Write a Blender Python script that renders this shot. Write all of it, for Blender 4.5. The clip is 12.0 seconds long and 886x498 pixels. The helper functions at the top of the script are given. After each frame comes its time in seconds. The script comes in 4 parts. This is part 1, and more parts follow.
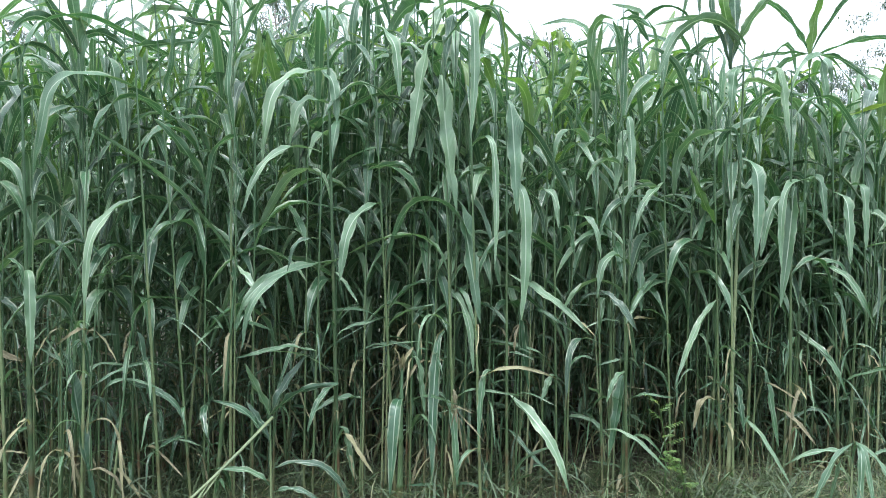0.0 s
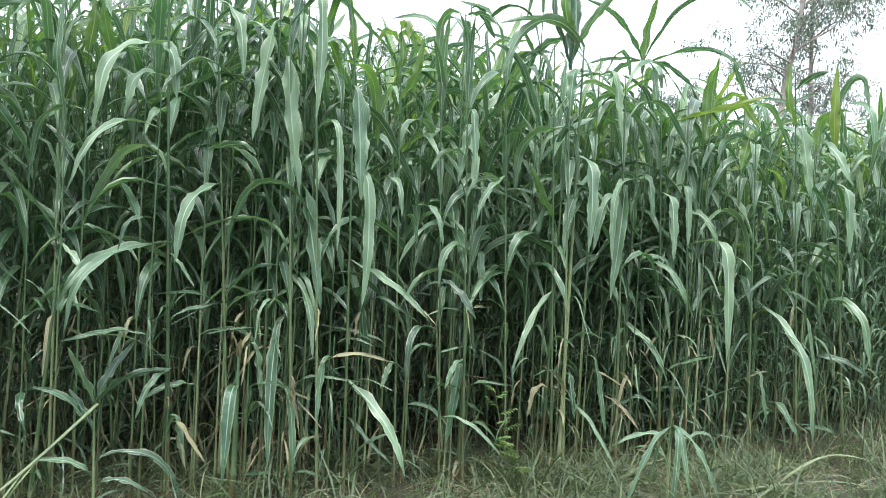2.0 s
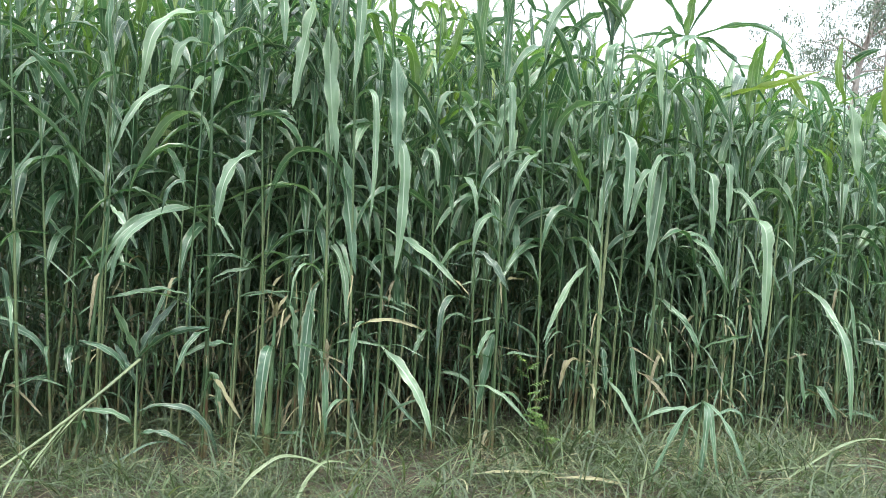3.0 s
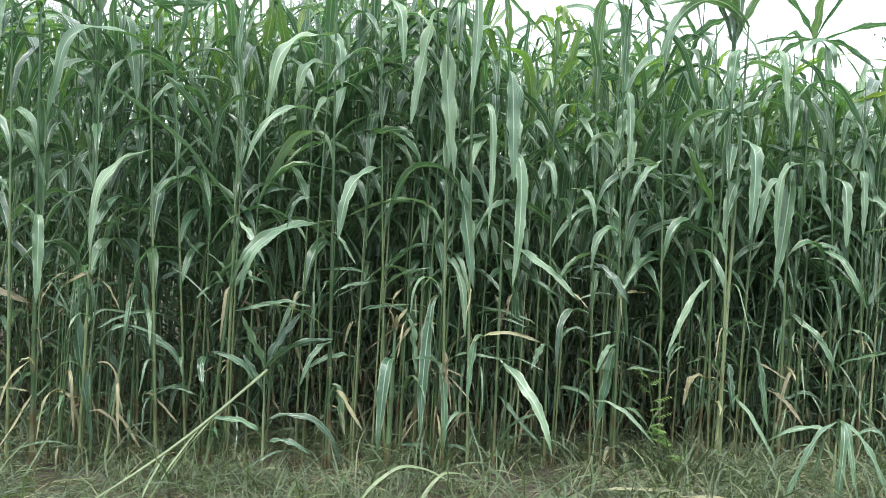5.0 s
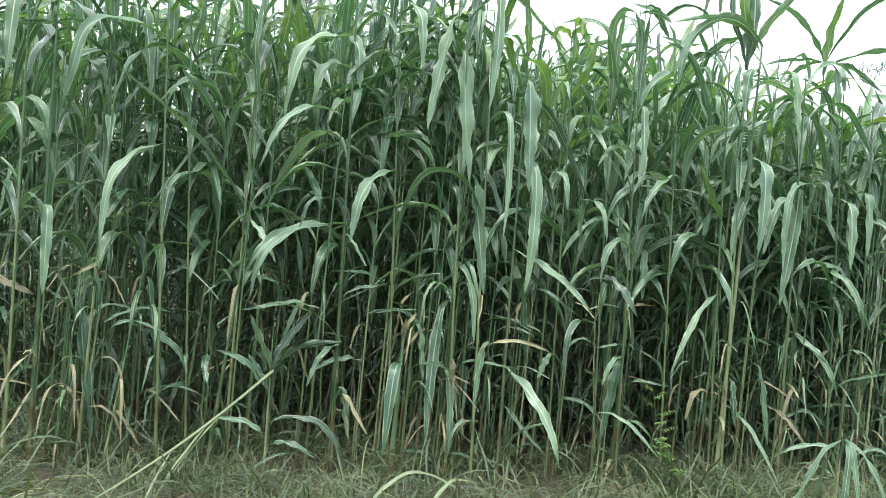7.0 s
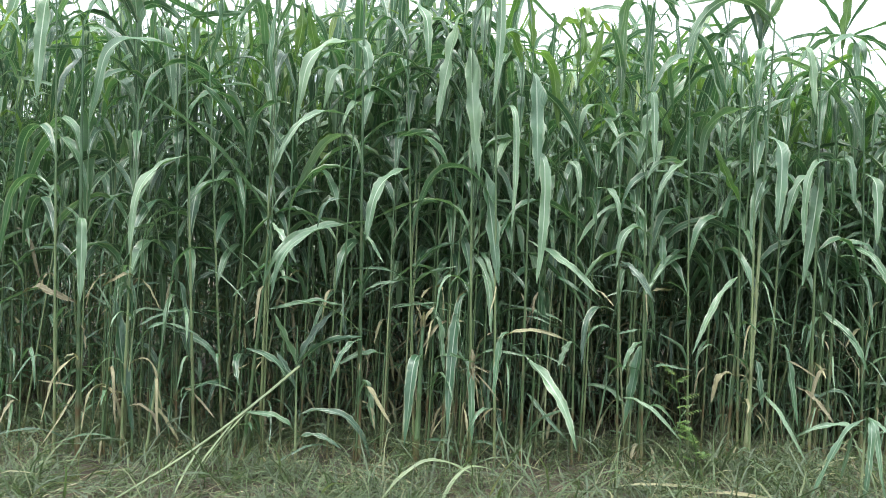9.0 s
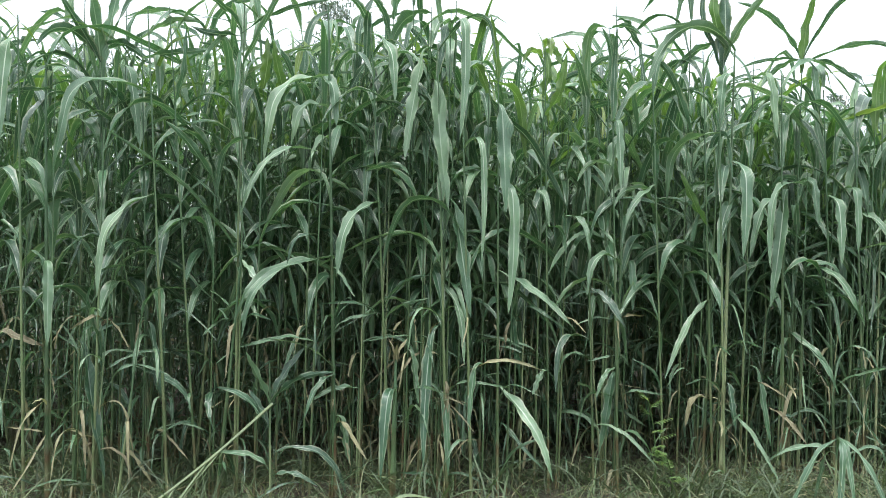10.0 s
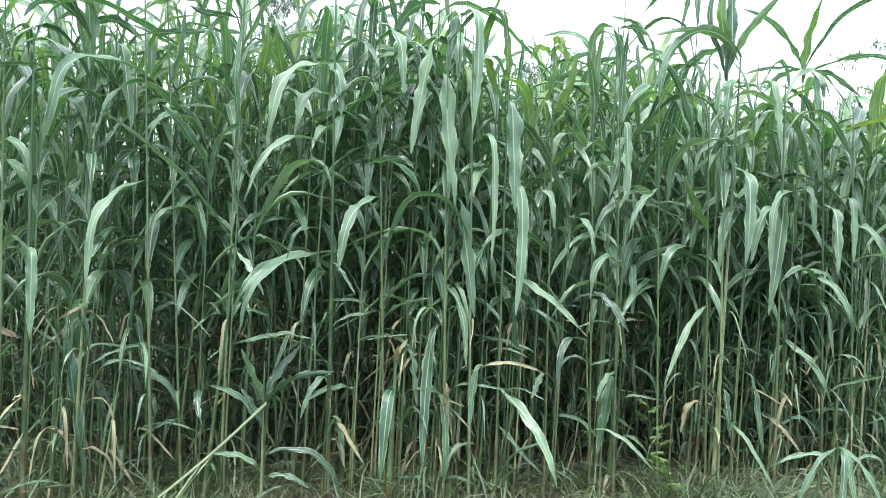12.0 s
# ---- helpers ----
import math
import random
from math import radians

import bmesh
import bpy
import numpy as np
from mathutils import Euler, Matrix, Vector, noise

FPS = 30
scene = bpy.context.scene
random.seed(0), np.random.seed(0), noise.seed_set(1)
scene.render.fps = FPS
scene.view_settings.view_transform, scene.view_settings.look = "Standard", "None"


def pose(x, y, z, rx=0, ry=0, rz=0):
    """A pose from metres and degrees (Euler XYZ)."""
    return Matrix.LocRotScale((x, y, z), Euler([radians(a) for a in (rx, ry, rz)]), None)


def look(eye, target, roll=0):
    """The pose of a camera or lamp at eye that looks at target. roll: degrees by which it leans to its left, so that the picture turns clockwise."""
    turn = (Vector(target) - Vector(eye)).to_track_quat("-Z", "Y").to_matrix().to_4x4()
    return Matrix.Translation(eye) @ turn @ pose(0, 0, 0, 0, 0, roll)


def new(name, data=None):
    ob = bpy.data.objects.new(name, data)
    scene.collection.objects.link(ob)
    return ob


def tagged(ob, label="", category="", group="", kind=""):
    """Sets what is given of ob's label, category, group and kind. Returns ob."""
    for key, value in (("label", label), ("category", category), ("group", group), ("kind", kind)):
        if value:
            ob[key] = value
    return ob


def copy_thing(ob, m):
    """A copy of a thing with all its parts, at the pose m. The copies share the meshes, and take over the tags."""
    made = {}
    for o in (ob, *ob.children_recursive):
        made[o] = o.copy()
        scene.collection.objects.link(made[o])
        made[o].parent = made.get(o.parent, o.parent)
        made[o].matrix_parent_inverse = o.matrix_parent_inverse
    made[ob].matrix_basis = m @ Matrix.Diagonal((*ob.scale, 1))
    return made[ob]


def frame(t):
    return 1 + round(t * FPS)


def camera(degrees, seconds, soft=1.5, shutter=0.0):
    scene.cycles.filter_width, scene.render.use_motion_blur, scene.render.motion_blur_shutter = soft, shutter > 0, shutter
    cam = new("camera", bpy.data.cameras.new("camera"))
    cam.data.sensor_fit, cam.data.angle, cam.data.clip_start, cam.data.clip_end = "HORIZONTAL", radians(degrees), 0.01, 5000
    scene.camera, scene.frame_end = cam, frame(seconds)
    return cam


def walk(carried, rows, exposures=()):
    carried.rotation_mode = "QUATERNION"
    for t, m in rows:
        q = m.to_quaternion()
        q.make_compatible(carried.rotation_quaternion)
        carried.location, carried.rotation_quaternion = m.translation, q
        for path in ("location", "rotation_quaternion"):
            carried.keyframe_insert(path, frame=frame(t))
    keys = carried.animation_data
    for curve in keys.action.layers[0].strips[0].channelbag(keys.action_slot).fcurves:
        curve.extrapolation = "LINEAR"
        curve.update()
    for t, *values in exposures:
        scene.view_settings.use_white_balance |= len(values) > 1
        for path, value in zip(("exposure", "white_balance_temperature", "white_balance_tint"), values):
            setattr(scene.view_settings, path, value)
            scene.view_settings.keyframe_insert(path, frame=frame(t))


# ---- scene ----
cam = camera(54.5, 12.0, soft=0.75)
PATH = [
    (0, (-0.052, 0.026, 1.213), (-0.026, 2.023, 1.108), 1.2),
    (0.5, (-0.114, 0.068, 1.22), (0.042, 2.059, 1.105), 1.3),
    (1, (-0.067, 0.047, 1.158), (0.18, 2.03, 1.08), 1.8),
    (1.5, (-0.051, 0.026, 1.153), (0.279, 1.998, 1.08), 2.6),
    (2, (-0.018, 0.022, 1.146), (0.35, 1.986, 1.064), 3.2),
    (2.5, (0.011, 0.024, 1.143), (0.382, 1.986, 1.045), 3.7),
    (3, (0.08, -0.044, 1.096), (0.312, 1.938, 0.971), 4.4),
    (3.5, (0.094, -0.047, 1.088), (0.135, 1.947, 0.934), 5.0),
    (5.5, (0.042, -0.055, 1.046), (-0.007, 1.943, 0.973), 3.8),
    (6, (-0.038, -0.057, 1.033), (-0.077, 1.942, 0.965), 5.0),
    (6.5, (-0.096, -0.034, 1.022), (-0.07, 1.965, 0.964), 5.7),
    (8.5, (0.111, -0.109, 1.037), (0.032, 1.888, 0.965), 4.4),
    (9, (0.173, -0.121, 1.048), (0.017, 1.871, 0.96), 3.0),
    (9.5, (0.194, -0.12, 1.058), (0.04, 1.872, 0.972), 2.2),
    (10, (0.19, -0.121, 1.108), (0.089, 1.876, 1.062), 1.5),
    (10.5, (0.188, -0.122, 1.116), (0.146, 1.878, 1.109), 1.2),
    (11, (0.146, -0.107, 1.113), (0.17, 1.893, 1.105), 1.6),
    (11.5, (0.022, -0.068, 1.105), (0.084, 1.93, 1.086), 2.4),
    (12, (-0.082, -0.033, 1.105), (-0.032, 1.966, 1.055), 3.3),
]
STOPS = [(0, 1.33, 5950, 10), (1, 1.35, 6100, 10), (2, 1.32, 6250, 10), (3, 1.52, 6300, 10), (3.5, 1.62, 6300, 10), (5.5, 1.36, 6300, 10), (6.5, 1.38, 6300, 10), (8.5, 1.40, 6300, 10), (9, 1.42, 6300, 10), (9.5, 1.37, 6300, 10), (10, 1.11, 6300, 10), (10.5, 0.98, 6350, 10), (11, 1.02, 6300, 10), (11.5, 1.30, 6200, 10), (12, 1.58, 6050, 10)]
walk(cam, [(t, look(eye, target, roll)) for t, eye, target, roll in PATH], STOPS)

# ---- world and light ----
world = bpy.data.worlds.new("overcast")
scene.world = world
world.use_nodes = True
wn, wl = world.node_tree.nodes, world.node_tree.links
sky = wn.new("ShaderNodeTexSky")
sky.sky_type, sky.sun_disc = "NISHITA", False
sky.sun_elevation, sky.sun_rotation = radians(70), radians(215)
cloud = wn.new("ShaderNodeMix")
cloud.data_type = "RGBA"
cloud.inputs["Factor"].default_value = 0.8
# an overcast sky is much brighter overhead than at the horizon
aim, height_of, layer = wn.new("ShaderNodeTexCoord"), wn.new("ShaderNodeSeparateXYZ"), wn.new("ShaderNodeMapRange")
layer.inputs["To Min"].default_value, layer.inputs["To Max"].default_value = 3.7, 14.6
grey = wn.new("ShaderNodeVectorMath")
grey.operation = "SCALE"
grey.inputs[0].default_value = (0.95, 1.0, 1.03)
wl.new(aim.outputs["Generated"], height_of.inputs[0])
wl.new(height_of.outputs["Z"], layer.inputs["Value"])
wl.new(layer.outputs[0], grey.inputs["Scale"])
wl.new(grey.outputs[0], cloud.inputs["B"])
wl.new(sky.outputs[0], cloud.inputs["A"])
wl.new(cloud.outputs["Result"], wn["Background"].inputs["Color"])
wn["Background"].inputs["Strength"].default_value = 0.13
sun = new("sun", bpy.data.lights.new("sun", "SUN"))
sun.data.energy, sun.data.angle, sun.data.color = 1.8, radians(16), (1.0, 0.97, 0.92)
sun.matrix_world = look((-2.5, -3.5, 12), (0, 0, 0))


# ---- materials ----
def material(name):
    m = bpy.data.materials.new(name)
    m.use_nodes = True
    return m, m.node_tree.nodes, m.node_tree.links, m.node_tree.nodes["Principled BSDF"]


def node(nodes, kind, **values):
    n = nodes.new(kind)
    for key, value in values.items():
        n.inputs[key.replace("_", " ")].default_value = value
    return n


def ramp(nodes, links, source, *stops):
    r = nodes.new("ShaderNodeValToRGB")
    e = r.color_ramp.elements
    while len(e) < len(stops):
        e.new(0.5)
    for i, (at, col) in enumerate(stops):
        e[i].position, e[i].color = at, (*col, 1)
    links.new(source, r.inputs["Fac"])
    return r.outputs["Color"]


def mix(nodes, links, fac, a, b, blend="MIX"):
    n = nodes.new("ShaderNodeMix")
    n.data_type, n.blend_type = "RGBA", blend
    for key, value in (("Factor", fac), ("A", a), ("B", b)):
        if isinstance(value, (tuple, float, int)):
            n.inputs[key].default_value = value if isinstance(value, (float, int)) else (*value, 1)
        else:
            links.new(value, n.inputs[key])
    return n.outputs["Result"]


def math_node(nodes, links, op, a, b=0.0, c=0.0):
    n = nodes.new("ShaderNodeMath")
    n.operation = op
    for i, v in enumerate((a, b, c)):
        if isinstance(v, (int, float)):
            n.inputs[i].default_value = v
        else:
            links.new(v, n.inputs[i])
    return n.outputs[0]


def chance(n, l):
    """One random number for each object and each loose piece of a joined mesh."""
    a, b = n.new("ShaderNodeObjectInfo"), n.new("ShaderNodeNewGeometry")
    return math_node(n, l, "FRACT", math_node(n, l, "ADD", a.outputs["Random"], b.outputs["Random Per Island"]))


def leaf_material(name, stops, rib, tips, gloss=0.28, through_light=0.28, spots=0.25):
    """A blade with a pale midrib, fine veins along it, blotches and a tinted tip. UV: u across, v along."""
    m, n, l, p = material(name)
    rnd = chance(n, l)
    uv = n.new("ShaderNodeUVMap")
    sep = n.new("ShaderNodeSeparateXYZ")
    l.new(uv.outputs[0], sep.inputs[0])
    across = math_node(n, l, "ABSOLUTE", math_node(n, l, "SUBTRACT", sep.outputs["X"], 0.5))
    base = ramp(n, l, rnd, *stops)
    tex = n.new("ShaderNodeTexCoord")
    big = node(n, "ShaderNodeTexNoise", Scale=9.0, Detail=3.0)
    l.new(tex.outputs["Object"], big.inputs["Vector"])
    shade = ramp(n, l, big.outputs["Fac"], (0.3, (0.72, 0.76, 0.74)), (0.7, (1.18, 1.15, 1.0)))
    base = mix(n, l, 1.0, base, shade, "MULTIPLY")
    veins = n.new("ShaderNodeTexWave")
    veins.wave_type, veins.bands_direction = "BANDS", "X"
    veins.inputs["Scale"].default_value, veins.inputs["Distortion"].default_value = 4.2, 0.6
    l.new(uv.outputs[0], veins.inputs["Vector"])
    base = mix(n, l, math_node(n, l, "MULTIPLY", veins.outputs["Fac"], 0.22), base, tuple(min(1, 1.7 * c) for c in stops[-1][1]))
    speck = node(n, "ShaderNodeTexNoise", Scale=55.0, Detail=4.0)
    l.new(tex.outputs["Object"], speck.inputs["Vector"])
    base = mix(n, l, math_node(n, l, "MULTIPLY", ramp(n, l, speck.outputs["Fac"], (0.62, (0, 0, 0)), (0.72, (1, 1, 1))), spots), base, tips)
    # dry tip and margin
    wear = math_node(n, l, "ADD", math_node(n, l, "MULTIPLY", sep.outputs["Y"], 0.9), math_node(n, l, "MULTIPLY", big.outputs["Fac"], 0.35))
    wear = math_node(n, l, "ADD", wear, math_node(n, l, "MULTIPLY", rnd, 0.12))
    base = mix(n, l, ramp(n, l, wear, (1.06, (0, 0, 0)), (1.2, (1, 1, 1))), base, tips)
    # bleached, chewed margins on the older blades
    edge = math_node(n, l, "ADD", math_node(n, l, "MULTIPLY", across, 1.25), math_node(n, l, "MULTIPLY", big.outputs["Fac"], 0.55))
    edge = math_node(n, l, "ADD", edge, math_node(n, l, "MULTIPLY", speck.outputs["Fac"], 0.25))
    edge = ramp(n, l, edge, (0.88, (0, 0, 0)), (0.98, (1, 1, 1)))
    base = mix(n, l, math_node(n, l, "MULTIPLY", edge, 2.0 * spots), base, tuple(0.5 * (a + b) for a, b in zip(rib, tips)))
    ribbed = ramp(n, l, across, (0.02, (1, 1, 1)), (0.055, (0, 0, 0)))
    fade = ramp(n, l, sep.outputs["Y"], (0.55, (0.9, 0.9, 0.9)), (0.95, (0.0, 0.0, 0.0)))
    strength = math_node(n, l, "ADD", 0.3, math_node(n, l, "MULTIPLY", math_node(n, l, "FRACT", math_node(n, l, "MULTIPLY", rnd, 7.3)), 0.55))
    base = mix(n, l, math_node(n, l, "MULTIPLY", math_node(n, l, "MULTIPLY", ribbed, fade), strength), base, rib)
    l.new(base, p.inputs["Base Color"])
    shine = n.new("ShaderNodeMapRange")
    shine.inputs["To Min"].default_value, shine.inputs["To Max"].default_value = gloss - 0.1, gloss + 0.22
    l.new(speck.outputs["Fac"], shine.inputs["Value"])
    l.new(shine.outputs[0], p.inputs["Roughness"])
    p.inputs["Specular IOR Level"].default_value = 0.9
    bump = node(n, "ShaderNodeBump", Strength=0.35, Distance=0.002)
    l.new(math_node(n, l, "ADD", veins.outputs["Fac"], math_node(n, l, "MULTIPLY", ribbed, 2.0)), bump.inputs["Height"])
    l.new(bump.outputs[0], p.inputs["Normal"])
    thin = n.new("ShaderNodeBsdfTranslucent")
    l.new(mix(n, l, 1.0, base, (1.05, 1.25, 0.66), "MULTIPLY"), thin.inputs["Color"])
    both = n.new("ShaderNodeMixShader")
    both.inputs["Fac"].default_value = through_light
    l.new(p.outputs[0], both.inputs[1])
    l.new(thin.outputs[0], both.inputs[2])
    l.new(both.outputs[0], n["Material Output"].inputs["Surface"])
    return m


leaf_green = leaf_material("leaf_green", [(0.0, (0.009, 0.046, 0.022)), (0.3, (0.024, 0.088, 0.040)), (0.6, (0.053, 0.138, 0.063)), (0.85, (0.094, 0.184, 0.096)), (1.0, (0.145, 0.236, 0.140))], (0.48, 0.55, 0.44), (0.24, 0.21, 0.10))
leaf_young = leaf_material("leaf_young", [(0.0, (0.055, 0.14, 0.045)), (0.6, (0.09, 0.175, 0.052)), (0.9, (0.14, 0.22, 0.058)), (1.0, (0.20, 0.26, 0.06))], (0.42, 0.5, 0.30), (0.24, 0.24, 0.09), 0.38, 0.42, 0.08)
leaf_dry = leaf_material("leaf_dry", [(0.0, (0.085, 0.070, 0.036)), (0.4, (0.17, 0.155, 0.078)), (0.75, (0.225, 0.215, 0.11)), (1.0, (0.34, 0.325, 0.20))], (0.40, 0.37, 0.24), (0.13, 0.080, 0.04), 0.65, 0.2, 0.5)
# lighter copy of the green: sky sheen painted in; pale cut shoots share it
leaf_pale_sheen = leaf_material("leaf_pale_sheen", [(0.0, (0.046, 0.118, 0.060)), (0.5, (0.080, 0.160, 0.084)), (1.0, (0.130, 0.214, 0.122))], (0.54, 0.60, 0.49), (0.28, 0.26, 0.14), 0.42, 0.25, 0.15)
leaf_straw = leaf_material("leaf_straw", [(0.0, (0.12, 0.175, 0.085)), (0.5, (0.145, 0.20, 0.10)), (1.0, (0.18, 0.23, 0.12))], (0.45, 0.50, 0.30), (0.30, 0.27, 0.14), 0.42, 0.25, 0.15)
# grey-green made lighter and bluer: distance haze painted into the foliage
tree_leaf_hazed = leaf_material("tree_leaf_hazed", [(0.0, (0.105, 0.145, 0.14)), (0.5, (0.14, 0.18, 0.17)), (1.0, (0.185, 0.225, 0.21))], (0.1, 0.13, 0.09), (0.11, 0.1, 0.07), 0.5, 0.25, 0.1)
grass_green = leaf_material("grass_green", [(0.0, (0.009, 0.036, 0.013)), (0.45, (0.028, 0.072, 0.025)), (0.75, (0.056, 0.118, 0.037)), (0.92, (0.120, 0.150, 0.064)), (1.0, (0.22, 0.22, 0.13))], (0.14, 0.19, 0.10), (0.19, 0.185, 0.10), 0.5, 0.3, 0.1)


def stem_material():
    m, n, l, p = material("cane")
    rnd = chance(n, l)
    uv = n.new("ShaderNodeUVMap")
    sep = n.new("ShaderNodeSeparateXYZ")
    l.new(uv.outputs[0], sep.inputs[0])
    base = ramp(n, l, rnd, (0.0, (0.042, 0.080, 0.034)), (0.5, (0.080, 0.130, 0.056)), (0.8, (0.145, 0.195, 0.092)), (1.0, (0.27, 0.305, 0.17)))
    tex = n.new("ShaderNodeTexCoord")
    blot = node(n, "ShaderNodeTexNoise", Scale=7.0, Detail=4.0)
    l.new(tex.outputs["Object"], blot.inputs["Vector"])
    # old sheaths low on the cane have dried to red-brown and straw
    old = math_node(n, l, "ADD", sep.outputs["Y"], math_node(n, l, "MULTIPLY", math_node(n, l, "SUBTRACT", blot.outputs["Fac"], 0.5), 0.5))
    old = math_node(n, l, "ADD", old, math_node(n, l, "MULTIPLY", rnd, 0.1))
    base = mix(n, l, ramp(n, l, old, (0.03, (0.85, 0.85, 0.85)), (0.2, (0, 0, 0))), base, ramp(n, l, blot.outputs["Fac"], (0.38, (0.12, 0.062, 0.034)), (0.5, (0.19, 0.15, 0.08)), (0.62, (0.30, 0.27, 0.16))))
    # loose dry sheaths in bands between the joints
    band = node(n, "ShaderNodeTexNoise", Scale=1.0, Detail=2.0)
    squash = node(n, "ShaderNodeMapping", Scale=(5.0, 5.0, 9.0))
    l.new(tex.outputs["Object"], squash.inputs["Vector"])
    l.new(squash.outputs[0], band.inputs["Vector"])
    low = ramp(n, l, sep.outputs["Y"], (0.3, (1, 1, 1)), (0.62, (0.15, 0.15, 0.15)))
    base = mix(n, l, math_node(n, l, "MULTIPLY", ramp(n, l, band.outputs["Fac"], (0.52, (0, 0, 0)), (0.62, (0.5, 0.5, 0.5))), low), base, ramp(n, l, blot.outputs["Fac"], (0.4, (0.085, 0.075, 0.04)), (0.6, (0.27, 0.25, 0.14))))
    # green sheaths wrap the upper joints
    base = mix(n, l, ramp(n, l, old, (0.5, (0, 0, 0)), (0.85, (0.85, 0.85, 0.85))), base, (0.055, 0.115, 0.058))
    fibre = node(n, "ShaderNodeTexNoise", Scale=30.0, Detail=3.0)
    stretch = node(n, "ShaderNodeMapping", Scale=(6.0, 6.0, 0.3))
    l.new(tex.outputs["Object"], stretch.inputs["Vector"])
    l.new(stretch.outputs[0], fibre.inputs["Vector"])
    base = mix(n, l, 1.0, base, ramp(n, l, fibre.outputs["Fac"], (0.3, (0.78, 0.8, 0.74)), (0.7, (1.15, 1.12, 1.05))), "MULTIPLY")
    l.new(base, p.inputs["Base Color"])
    p.inputs["Roughness"].default_value = 0.5
    bump = node(n, "ShaderNodeBump", Strength=0.3, Distance=0.002)
    l.new(fibre.outputs["Fac"], bump.inputs["Height"])
    l.new(bump.outputs[0], p.inputs["Normal"])
    return m


cane = stem_material()


def soil_material():
    m, n, l, p = material("soil")
    tex = n.new("ShaderNodeTexCoord")
    a = node(n, "ShaderNodeTexNoise", Scale=2.2, Detail=6.0)
    b = node(n, "ShaderNodeTexNoise", Scale=40.0, Detail=8.0)
    for t in (a, b):
        l.new(tex.outputs["Object"], t.inputs["Vector"])
    base = ramp(n, l, a.outputs["Fac"], (0.3, (0.032, 0.025, 0.017)), (0.55, (0.055, 0.043, 0.029)), (0.7, (0.04, 0.05, 0.024)))
    base = mix(n, l, 1.0, base, ramp(n, l, b.outputs["Fac"], (0.3, (0.55, 0.55, 0.55)), (0.7, (1.4, 1.35, 1.25))), "MULTIPLY")
    l.new(base, p.inputs["Base Color"])
    p.inputs["Roughness"].default_value = 0.95
    bump = node(n, "ShaderNodeBump", Strength=0.8, Distance=0.02)
    l.new(b.outputs["Fac"], bump.inputs["Height"])
    l.new(bump.outputs[0], p.inputs["Normal"])
    return m


soil = soil_material()


def bark_material():
    m, n, l, p = material("pale_bark")
    tex = n.new("ShaderNodeTexCoord")
    a = node(n, "ShaderNodeTexNoise", Scale=3.0, Detail=6.0)
    l.new(tex.outputs["Object"], a.inputs["Vector"])
    l.new(ramp(n, l, a.outputs["Fac"], (0.35, (0.16, 0.13, 0.11)), (0.6, (0.36, 0.33, 0.30))), p.inputs["Base Color"])
    p.inputs["Roughness"].default_value = 0.85
    return m


bark = bark_material()


# ---- building helpers ----
class Pieces:
    """Vertices, quads and UVs of one mesh, gathered from many pieces."""

    def __init__(self):
        self.v, self.f, self.uv, self.n = [], [], [], 0

    def add(self, v, f, uv):
        self.v.append(v)
        self.f.append(f + self.n)
        self.uv.append(uv)
        self.n += len(v)
        return self

    def mesh(self, name, mat):
        me = bpy.data.meshes.new(name)
        v, f, uv = np.concatenate(self.v), np.concatenate(self.f), np.concatenate(self.uv)
        me.from_pydata(v.tolist(), [], f.tolist())
        layer = me.uv_layers.new(name="UVMap")
        layer.data.foreach_set("uv", uv[f.ravel()].astype(np.float32).ravel())
        me.polygons.foreach_set("use_smooth", np.ones(len(f), bool))
        me.materials.append(mat)
        me.update()
        return me


def scatter(pieces, templates, at, turn, scale, g):
    """Adds one of the templates at every place, turned about the upright and scaled."""
    pick = g.integers(len(templates), size=len(at))
    for i, (v, f, uv) in enumerate(templates):
        w = np.flatnonzero(pick == i)
        if not len(w):
            continue
        c, s = np.cos(turn[w]), np.sin(turn[w])
        x = v[None, :, 0] * c[:, None] - v[None, :, 1] * s[:, None]
        y = v[None, :, 0] * s[:, None] + v[None, :, 1] * c[:, None]
        out = np.stack([x, y, np.broadcast_to(v[None, :, 2], x.shape)], -1) * scale[w][:, None, None] + at[w][:, None]
        faces = f[None] + (np.arange(len(w)) * len(v))[:, None, None]
        pieces.add(out.reshape(-1, 3), faces.reshape(-1, f.shape[1]), np.tile(uv, (len(w), 1)))


def strip_faces(rows, cols):
    r, c = np.meshgrid(np.arange(rows - 1), np.arange(cols - 1), indexing="ij")
    a = (r * cols + c).ravel()
    return np.stack([a, a + 1, a + cols + 1, a + cols], 1)


